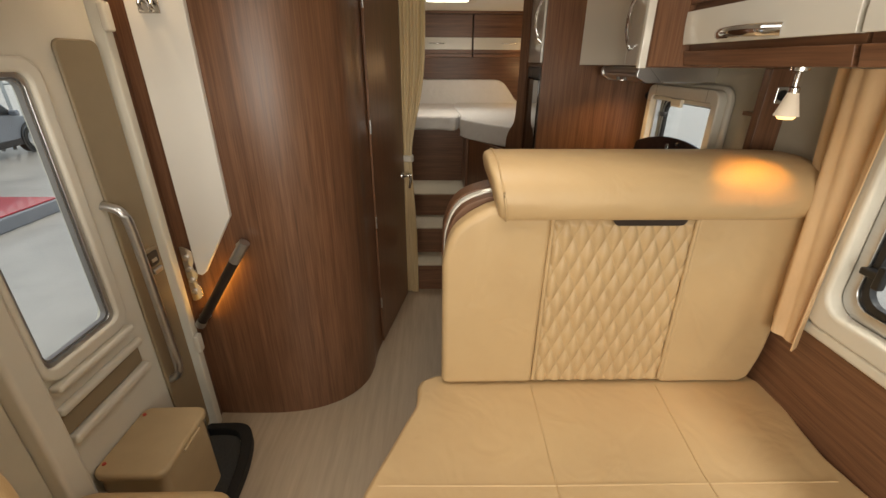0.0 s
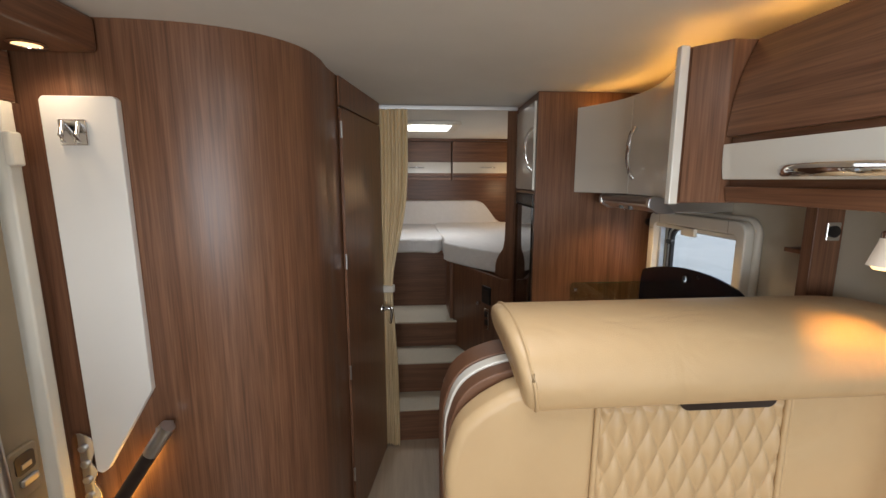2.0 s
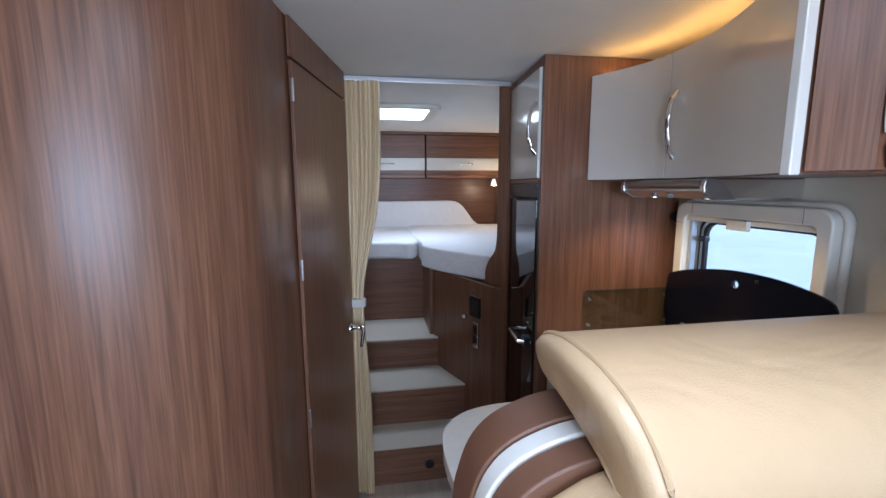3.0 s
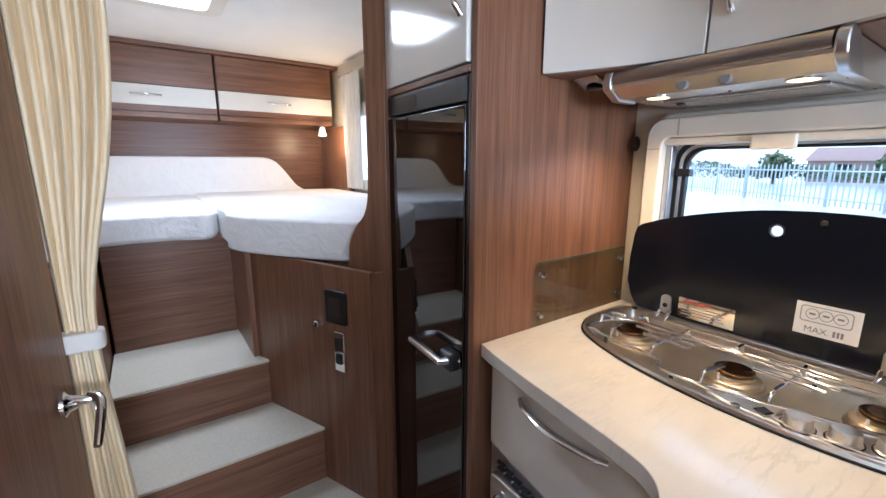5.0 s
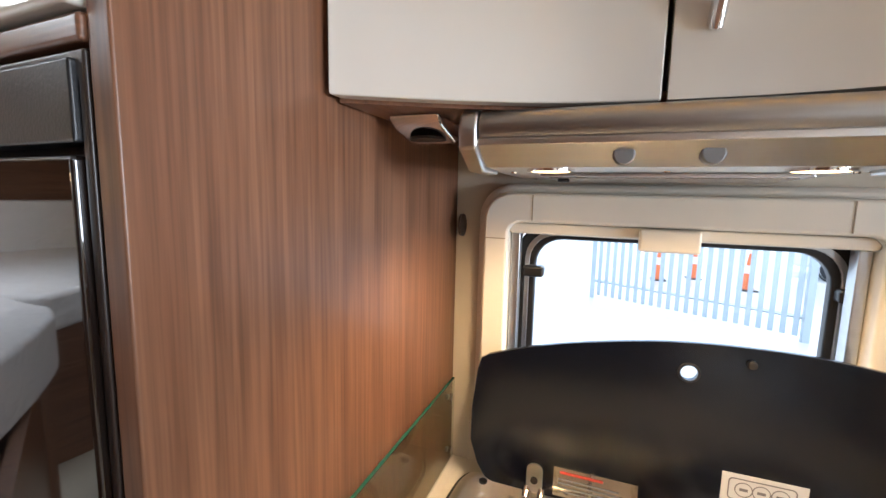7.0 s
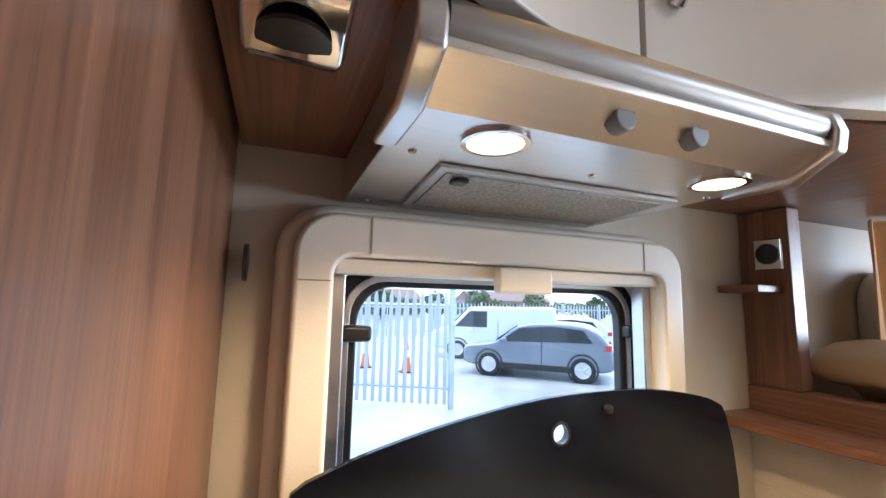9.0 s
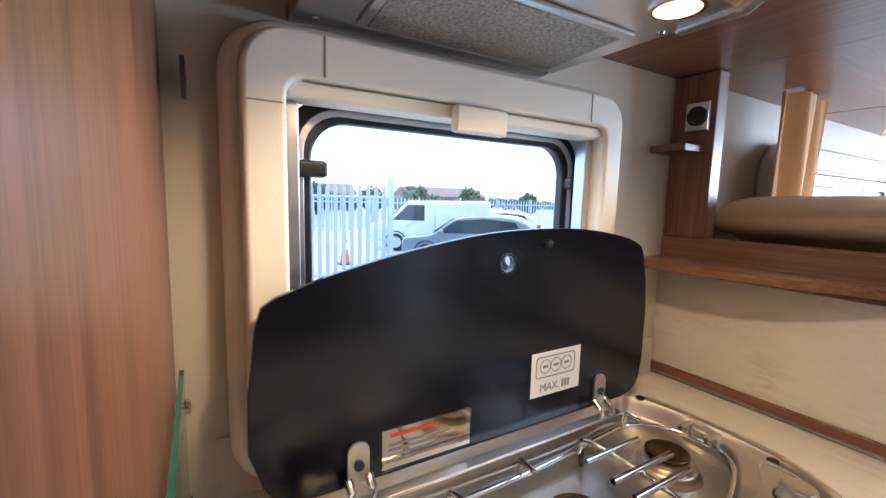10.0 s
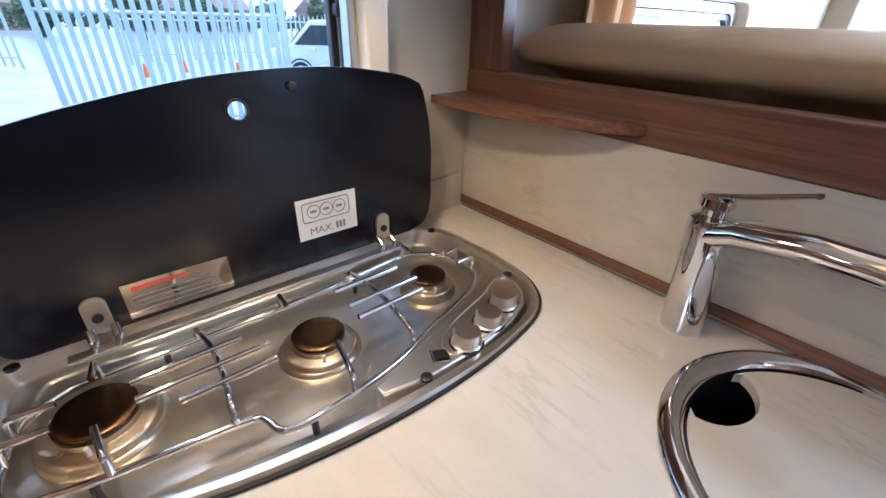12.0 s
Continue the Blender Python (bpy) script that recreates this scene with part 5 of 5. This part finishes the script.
part("quilted_panel", sheet(quilt, 150, 170), LEATHER, bx, "beige leather with quilted diamonds", smooth=80)
part("back_core", box(0.07, 1.07, 1.14, 1.30, 0.53, 1.07), LEATHER, bx)
for xs in (0.327, 0.753):
    part("piping", tube([(xs, 1.099, 0.55), (xs + 0.006 * (1 if xs < 0.5 else -1), 1.099, 1.12)], 0.0065, 8), LEATHER, bx)
part("pull_slot", prism(rrect(0.50, 0.71, 1.102, 1.15, 0.02), "y", 1.085, 1.096, 0.003), DARK, bx, "dark pull slot under the headrest")
hp2 = spline([(1.065, 1.135), (1.055, 1.18), (1.075, 1.235), (1.12, 1.27), (1.19, 1.285), (1.27, 1.282), (1.335, 1.262), (1.35, 1.235), (1.33, 1.212), (1.25, 1.20), (1.15, 1.165), (1.09, 1.125)], 4, True)


def headrest():
    b = bmesh.new()
    rings = []
    cy, cz = 1.19, 1.22
    xs = [(0.158, 0.45), (0.160, 0.78), (0.165, 0.91), (0.175, 0.975), (0.192, 1.0), (0.30, 1.0), (0.6, 1.0), (0.9, 1.0), (0.98, 0.99), (1.03, 0.95), (1.06, 0.86), (1.075, 0.7), (1.08, 0.4)]
    for x, s in xs:
        rings.append([b.verts.new((x + (0.016 * (1.2 - z) / 0.1 * (1 if x < 0.25 else 0)), cy + (y - cy) * s, cz + (z - cz) * s)) for y, z in hp2])
    for a, c in zip(rings, rings[1:]):
        for j in range(len(a)):
            b.faces.new((a[j - 1], a[j], c[j], c[j - 1]))
    b.faces.new(rings[0])
    b.faces.new(rings[-1])
    return b


part("headrest", headrest(), LEATHER, bx, smooth=60)
part("headrest_piping", tube([(0.184 + 0.016 * (1.2 - z) / 0.1, y, z) for y, z in hp2 + hp2[:1]], 0.004, 6), LEATHER, bx)
for nm, m, ya, yb, off in (("side_trim", LEATHER_B, 1.17, 1.215, 0.0), ("side_stripe", CREAM, 1.216, 1.25, 0.003), ("side_trim", LEATHER_B, 1.251, 1.33, 0.006)):
    sp_ = spline([(0.034, 0.55), (0.030, 0.95), (0.042, 1.06), (0.078, 1.125), (0.15, 1.16), (0.25, 1.175)], 6)
    part(nm, prism([(x - off, z + off) for x, z in sp_] + [(x + 0.03, z - 0.03) for x, z in sp_[::-1]], "y", ya, yb, 0.004), m, bx)

# dinette reading lamp
rl = thing("reading_lamp", "small chrome reading lamp with frosted shade, lit", "lamp", (0.87, 1.06, 1.42))
part("base", lathe([(0.02, 0), (0.02, -0.008), (0.012, -0.012)], (0.875, 1.07, 1.513)), CHROME, rl)
part("stem", tube([(0.875, 1.07, 1.502), (0.874, 1.068, 1.462)], 0.006, 10), CHROME, rl)
part("collar", lathe([(0.008, 0.03), (0.012, 0.026), (0.012, 0.01)], (0.873, 1.066, 1.44)), CHROME, rl)
part("shade", lathe([(0.012, 0.018), (0.014, 0.01), (0.027, -0.036), (0.025, -0.036), (0.012, 0.01)], (0.873, 1.066, 1.438)), FROST, rl, "frosted glass shade")
part("bulb", lathe([(0.004, 0.0), (0.022, -0.008), (0.016, -0.016)], (0.873, 1.066, 1.41)), BULB, rl)
po_s = thing("socket", "small chrome-framed socket on the dinette side of the post", "socket", (1.085, 1.368, 1.43))
part("plate", box(1.065, 1.105, 1.363, 1.3695, 1.405, 1.455, 0.003), CHROME, po_s)
part("insert", lathe([(0.016, 0), (0.016, -0.003), (0.006, -0.004)], (1.085, 1.363, 1.43), "y", 16), BLACK, po_s)

# dinette side
solid("trim_dinette", box(RX - 0.02, RX - 0.001, -0.3, 1.364, 0.36, 0.80, 0.003), W_Y, "walnut side lining along the dinette bench", "trim")
solid("trim_dinette_sill", box(RX - 0.04, RX - 0.001, -0.3, 1.364, 0.803, 0.84, 0.012, 3), PLASTIC, "cream sill moulding under the dinette window", "trim")
dw = thing("window_2", "large dinette window with cream surround and black catches", "window", (RX, 0.5, 0.9), kind="structure")
part("surround", prism(rrect(-0.02, 1.04, 0.842, 1.42, 0.08), "x", RX - 0.05, RX - 0.001, 0.012, 4, holes=(rrect(0.05, 0.97, 0.90, 1.36, 0.06),)), PLASTIC, dw)
part("sash", prism(rrect(0.052, 0.968, 0.902, 1.358, 0.06), "x", RX - 0.012, RX + 0.012, 0.004, holes=(rrect(0.085, 0.935, 0.935, 1.325, 0.05),)), ALU, dw)
part("seal", prism(rrect(0.085, 0.935, 0.935, 1.325, 0.05), "x", RX - 0.004, RX + 0.016, 0.002, holes=(rrect(0.105, 0.915, 0.955, 1.305, 0.045),)), BLACK, dw)
pn = part("pane", prism(rrect(0.09, 0.93, 0.94, 1.32, 0.05), "x", RX + 0.018, RX + 0.022), PANE, dw)
pn.visible_shadow = False
part("catch", box(RX - 0.035, RX - 0.005, 0.885, 0.935, 1.03, 1.05, 0.005), BLACK, dw)
part("catch_arm", box(RX - 0.04, RX - 0.02, 0.87, 0.89, 1.01, 1.07, 0.005), BLACK, dw)
dc = thing("dinette_curtain", "apricot suede-look pleated curtain beside the dinette window", "curtain", (1.08, 1.06, 0.8))


def drape(u, v):
    z = 0.80 + 0.71 * v - 0.05 * (1 - v) * u
    w = 0.13 + 0.06 * v
    return (1.062 - 0.03 * (0.4 + 0.6 * v) + 0.016 * math.sin(u * 9.5 + 0.7 * v) + 0.006 * math.sin(u * 23 + v * 4), 1.145 - w * u - 0.04 * (1 - v), z)


part("cloth", sheet(drape, 50, 20, 0.004), DRAPE, dc, smooth=80)

# swivel cab seat beside the door
st = thing("swivel_seat", "beige leather swivel armchair beside the entrance", "armchair", (-0.78, 0.45, 0))
part("pedestal", lathe([(0.2, 0.0), (0.2, 0.04), (0.14, 0.06), (0.14, 0.28), (0.2, 0.30)], (-0.78, 0.45, 0)), TAUPE, st)
part("seat", prism(rrect(-1.0, -0.535, 0.25, 0.80, 0.08), "z", 0.30, 0.455, 0.045, 4), LEATHER, st, smooth=60)
part("backrest", prism(spline([(-0.985, 0.46), (-0.55, 0.46), (-0.50, 0.75), (-0.485, 1.0), (-0.50, 1.10), (-0.58, 1.19), (-0.75, 1.22), (-0.93, 1.19), (-0.99, 1.0)], 5, True), "y", 0.22, 0.36, 0.05, 4), LEATHER, st, smooth=60)

# left overhead locker
ll = thing("cab_locker", "walnut overhead locker with cream band over the cab door", "cabinet", (-0.86, 0.3, 1.5))
part("carcass", box(LX, -0.71, -0.35, 0.755, 1.50, 1.92, 0.03, 4), W_Y, ll)
part("band", box(-0.712, -0.703, -0.33, 0.73, 1.56, 1.68, 0.002), CREAM, ll)
sk2 = thing("loudspeaker_panel", "cream panel with a round chrome loudspeaker", "loudspeaker", (-0.98, 1.2, 1.8))
part("panel", box(LX + 0.021, LX + 0.03, 1.10, 1.30, 1.765, 1.87, 0.003), WHITE, sk2)
part("ring", lathe([(0.045, 0), (0.045, 0.006), (0.035, 0.008), (0.034, 0.0)], (LX + 0.03, 1.22, 1.82), "x", 24), CHROME, sk2)
part("grille", lathe([(0.0335, 0.0005), (0.0335, 0.004), (0.02, 0.006), (0.003, 0.007)], (LX + 0.03, 1.22, 1.82), "x", 24), ALU, sk2, "pale loudspeaker grille")
for dy in (-0.05, 0.05):
    for dz in (-0.04, 0.04):
        part("screw", lathe([(0.004, 0), (0.003, 0.002)], (LX + 0.03, 1.22 + dy, 1.82 + dz), "x", 8), DARK, sk2)

# ---- outside ----
G = -0.8


def big_ground():
    b = bmesh.new()
    bmesh.ops.create_grid(b, x_segments=60, y_segments=60, size=300)
    for v in b.verts:
        v.co.z = G
    return b


solid("ground", big_ground(), CONCRETE, "wet pale concrete yard", "ground")


def cloud_backdrop():
    """A plain bright overcast sky low over the horizon, far beyond the yard."""
    m = mat("overcast_cloud", (0.80, 0.83, 0.86), 1.0, 0, (0.70, 0.74, 0.78), (0.012, 0.012, 0.03), emit=0.42)
    b = bmesh.new()
    rings = [[b.verts.new((220 * math.cos(2 * math.pi * i / 64), 220 * math.sin(2 * math.pi * i / 64), z)) for i in range(64)] for z in (G - 1, 30, 75)]
    for a, c in zip(rings, rings[1:]):
        for i in range(64):
            b.faces.new((a[i - 1], a[i], c[i], c[i - 1]))
    ob = solid("backdrop", b, m, "plain pale overcast sky above the horizon", "sky")
    ob.visible_shadow = False


cloud_backdrop()


def fence_run(x0, y0, x1, y1, top, label, step=0.165, back=False):
    fn = thing("palisade_fence", label, "fence", ((x0 + x1) / 2, (y0 + y1) / 2, G))
    a, c = Vector((x0, y0)), Vector((x1, y1))
    d = (c - a).normalized()
    n = int((c - a).length / step)
    org = ORG[fn]
    bm = bmesh.new()
    w = 0.04
    pr = [(-w, 0), (w, 0), (w, 0.92), (0.5 * w, 0.955), (0, 1.0), (-0.5 * w, 0.955), (-w, 0.92)]
    bm.faces.new([bm.verts.new((d.x * s, d.y * s, (top - G - 0.08) * h + 0.08)) for s, h in pr])
    ex = bmesh.ops.extrude_face_region(bm, geom=list(bm.faces))
    bmesh.ops.translate(bm, verts=[g for g in ex["geom"] if isinstance(g, bmesh.types.BMVert)], vec=(d.y * 0.02, -d.x * 0.02, 0))
    me = finish("pale", bm, GALV, 0)
    for i in range(n + 1):
        p = a + d * (i * step)
        ob = new("pale", me)
        ob.parent = fn
        ob.location = Vector((p.x, p.y, G)) - org
    for z in (G + 0.4, top - 0.35):
        part("rail", tube([(x0 - d.y * 0.03, y0 + d.x * 0.03, z), (x1 - d.y * 0.03, y1 + d.x * 0.03, z)], 0.035, 4), GALV, fn)
    k = max(2, int((c - a).length / 2.75) + 1)
    for i in range(k):
        p = a.lerp(c, i / (k - 1))
        part("post", box(p.x - 0.05, p.x + 0.05, p.y - 0.05, p.y + 0.05, G, top + 0.05), GALV, fn)
    return fn


fence_run(10.4, 2.1, 8.6, -1.2, 1.6, "open leaf of a galvanised palisade gate")
fence_run(24, 3.0, 40, 26, 1.3, "far galvanised palisade fence round the yard", 0.3)
fence_run(24, -0.5, 24, -22, 1.3, "galvanised palisade fence behind the parked cars", 0.25)
fence_run(-14, 5, -10, 16, 1.3, "galvanised palisade fence on the far side of the yard", 0.25)


def car(x, y, heading, paint, label, van=False):
    """A parked car; x, y under its middle, heading in degrees of its nose."""
    cr = thing("van" if van else "car", label, "van" if van else "car", (0, 0, 0))
    if van:
        side = [(-2.4, 0.35), (2.3, 0.35), (2.45, 0.7), (2.3, 1.05), (1.6, 1.2), (0.9, 1.95), (-2.3, 2.0), (-2.42, 1.0)]
        win = [(1.45, 1.2), (0.85, 1.8), (0.2, 1.8), (0.2, 1.2)]
    else:
        side = spline([(-2.05, 0.35), (-1.0, 0.28), (1.0, 0.28), (2.0, 0.32), (2.12, 0.6), (2.02, 0.85), (1.15, 1.0), (0.45, 1.48), (-0.5, 1.58), (-1.5, 1.5), (-2.0, 1.05), (-2.12, 0.8)], 4, True)
        win = [(1.0, 1.02), (0.4, 1.42), (-0.5, 1.5), (-1.35, 1.42), (-1.6, 1.08)]
    m = pose(x, y, G, 0, 0, heading)

    def put(nm, bm, material, parent, lab=""):
        bmesh.ops.transform(bm, matrix=m, verts=bm.verts)
        return part(nm, bm, material, parent, lab)
    w = 0.95 if van else 0.9
    bd = put("body", prism(side, "y", -w, w, 0.10, 3), paint, cr)
    for s in (-1, 1):
        put("side_window", prism(win, "y", s * (w - 0.005), s * (w + 0.004)), CARGLASS, cr)
        put("door_line", box(-0.22, -0.20, *sorted((s * w, s * (w + 0.006))), 0.45, 1.45), BLACK, cr)
        put("sill", box(-1.5, 1.5, *sorted((s * (w - 0.02), s * (w + 0.012))), 0.25, 0.42, 0.02), BLACK, cr)
        for wx in (-1.32, 1.32):
            wh = put("wheel", lathe([(0.2, -0.11), (0.32, -0.11), (0.345, -0.08), (0.345, 0.08), (0.32, 0.11), (0.2, 0.11)], (wx, s * (w - 0.09), 0.345), "y", 24), TYRE, cr)
            put("arch", lathe([(0.37, -0.02), (0.42, -0.02), (0.42, 0.0), (0.37, 0.0)], (wx, s * (w + 0.008), 0.37), "y", 24, cap=False), BLACK, cr)
            put("rim", lathe([(0.21, s * 0.112), (0.22, s * 0.12), (0.17, s * 0.115), (0.05, s * 0.09), (0.03, s * 0.12)], (wx, s * (w - 0.09), 0.345), "y", 20), ALU, wh)
            for k in range(5):
                a = 2 * math.pi * k / 5
                put("spoke", tube([(wx, s * (w + 0.02), 0.345), (wx + 0.2 * math.cos(a), s * (w + 0.028), 0.345 + 0.2 * math.sin(a))], 0.028, 5), ALU, wh)
        put("headlight", box(1.85, 2.06, *sorted((s * 0.55, s * 0.86)), 0.72, 0.84, 0.03), WHITE, cr)
        put("tail_light", box(-2.08, -1.9, *sorted((s * 0.6, s * 0.91)), 0.88, 1.05, 0.03), CARRED, cr)
        put("mirror", box(0.75, 0.9, *sorted((s * (w), s * (w + 0.2))), 1.0, 1.14, 0.04), paint, cr)
    put("windscreen", prism([(1.13, 1.02), (0.5, 1.46), (0.53, 1.485), (1.17, 1.04)] if not van else [(1.6, 1.23), (0.95, 1.9), (0.98, 1.92), (1.64, 1.24)], "y", -0.72, 0.72), CARGLASS, cr)
    return cr


car(11.6, -5.36, 47, CARGREY, "blue-grey compact SUV parked on wet concrete")
car(15.5, -6.0, 55, CARWHITE, "white van parked behind the grey car", True)
car(16.0, -9.5, 50, CARWHITE, "white car parked in the yard")
car(19.5, -11.0, 50, CARWHITE, "white car parked farther off")
car(-11.8, 10.6, 100, CARGREY, "grey car parked outside the entrance door")
pf = thing("loading_platform", "low grey concrete platform with a red painted top", "platform", (-7.2, 5.2, G))
part("base", box(-8.2, -6.3, 3.4, 6.95, G, G + 0.2, 0.02), BRICKGREY, pf)
part("top", box(-8.16, -6.36, 3.46, 6.9, G + 0.2, G + 0.225, 0.008), CARRED, pf, "red painted top")
car(-9.5, 3.5, 95, CARWHITE, "white car parked outside the entrance door")


def cone(x, y):
    c = thing("traffic_cone", "orange and white traffic cone", "traffic cone", (x, y, G), group="traffic cones")
    part("base", box(x - 0.2, x + 0.2, y - 0.2, y + 0.2, G, G + 0.04, 0.01), BLACK, c)
    part("cone", lathe([(0.15, 0.04), (0.10, 0.4), (0.09, 0.45)], (x, y, G)), ORANGE, c)
    part("sleeve", lathe([(0.09, 0.45), (0.07, 0.65)], (x, y, G)), WHITE, c)
    part("tip", lathe([(0.07, 0.65), (0.03, 0.95), (0.02, 0.96)], (x, y, G)), ORANGE, c)


for q in ((13.5, 0.4), (14.2, -0.6), (13.0, -1.6)):
    cone(*q)


def tree(x, y, h, seed):
    rnd = random.Random(seed)
    t = thing("tree", "bushy dark green tree beyond the yard", "tree", (x, y, G), group="trees beyond the yard")
    b = tube([(x, y, G), (x + 0.1, y, G + h * 0.3), (x, y + 0.1, G + h * 0.7)], [0.2, 0.15, 0.05], 7)
    for k in range(5):
        a = rnd.uniform(0, 6.28)
        tube([(x, y, G + h * 0.3), (x + math.cos(a) * h * 0.25, y + math.sin(a) * h * 0.25, G + h * 0.6)], [0.08, 0.03], 5, 1, b)
    part("trunk", b, BARK, t)
    verts, faces = [], []
    for k in range(1400):
        while True:
            p = Vector((rnd.uniform(-1, 1), rnd.uniform(-1, 1), rnd.uniform(-1, 1)))
            if p.length < 1:
                break
        q = Vector((p.x * h * 0.45, p.y * h * 0.45, h * 0.6 + p.z * h * 0.42)) * (0.85 + 0.25 * noise.noise(p * 2 + Vector((seed, 0, 0))))
        s = rnd.uniform(0.12, 0.3)
        u = Vector((rnd.gauss(0, 1), rnd.gauss(0, 1), rnd.gauss(0, 1))).normalized() * s
        v = u.orthogonal().normalized() * s * 0.6
        o = len(verts)
        verts += [tuple(q - u), tuple(q + v), tuple(q + u), tuple(q - v)]
        faces.append((o, o + 1, o + 2, o + 3))
    me = bpy.data.meshes.new("crown")
    me.from_pydata(verts, [], faces)
    me.materials.append(LEAF)
    ob = new("crown", me)
    ob.parent = t


for i, (x, y, h) in enumerate(((44, -4, 4.6), (47, -9, 3.6), (46, -15, 3.4), (45, -20, 3.8), (44, -27, 3.6), (40, -33, 3.2), (50, 2, 3.4), (52, 9, 3.2), (54, 18, 3.6), (52, 28, 3.4), (-40, 30, 5), (-45, 20, 4.5))):
    tree(x, y, h, i)


def hedge():
    """A far, uneven line of bushes along the edge of the yard."""
    rnd = random.Random(5)
    verts, faces = [], []
    for k in range(16000):
        y = rnd.uniform(-60, 60)
        top = 1.5 + 1.5 * noise.noise(Vector((y * 0.13, 3, 0))) + 0.7 * noise.noise(Vector((y * 0.6, 0, 1)))
        q = Vector((57 + rnd.uniform(-1.5, 1.5), y, G + max(0.3, top) * rnd.uniform(0, 1) ** 0.6 + 0.4))
        s_ = rnd.uniform(0.1, 0.28)
        u = Vector((rnd.gauss(0, 1), rnd.gauss(0, 1), rnd.gauss(0, 1))).normalized() * s_
        v = u.orthogonal().normalized() * s_ * 0.6
        o = len(verts)
        verts += [tuple(q - u), tuple(q + v), tuple(q + u), tuple(q - v)]
        faces.append((o, o + 1, o + 2, o + 3))
    me = bpy.data.meshes.new("hedge")
    me.from_pydata(verts, [], faces)
    me.materials.append(LEAF)
    tagged(new("hedge", me), "uneven green hedge along the far edge of the yard", "hedge", kind="stuff")


hedge()


def house(x, y, w, d, h):
    hs = thing("house", "low brick house with tiled roof beyond the yard", "house", (x, y, G))
    part("wall", box(x - d / 2, x + d / 2, y - w / 2, y + w / 2, G, G + h), BRICK, hs)
    part("roof", prism([(x - d / 2 - 0.3, G + h), (x + d / 2 + 0.3, G + h), (x, G + h + 1.6)], "y", y - w / 2 - 0.3, y + w / 2 + 0.3), ROOFM, hs)
    for k in (-1, 0, 1):
        wn = part("window", box(x - d / 2 - 0.03, x - d / 2, y + k * w / 3.4 - 0.6, y + k * w / 3.4 + 0.6, G + 0.9, G + 2.0), CARGLASS, hs)


house(66, -12, 13, 8, 2.4)
house(68, 10, 16, 8, 2.4)
house(64, -34, 14, 8, 2.4)
house(-60, 34, 16, 9, 3.0)
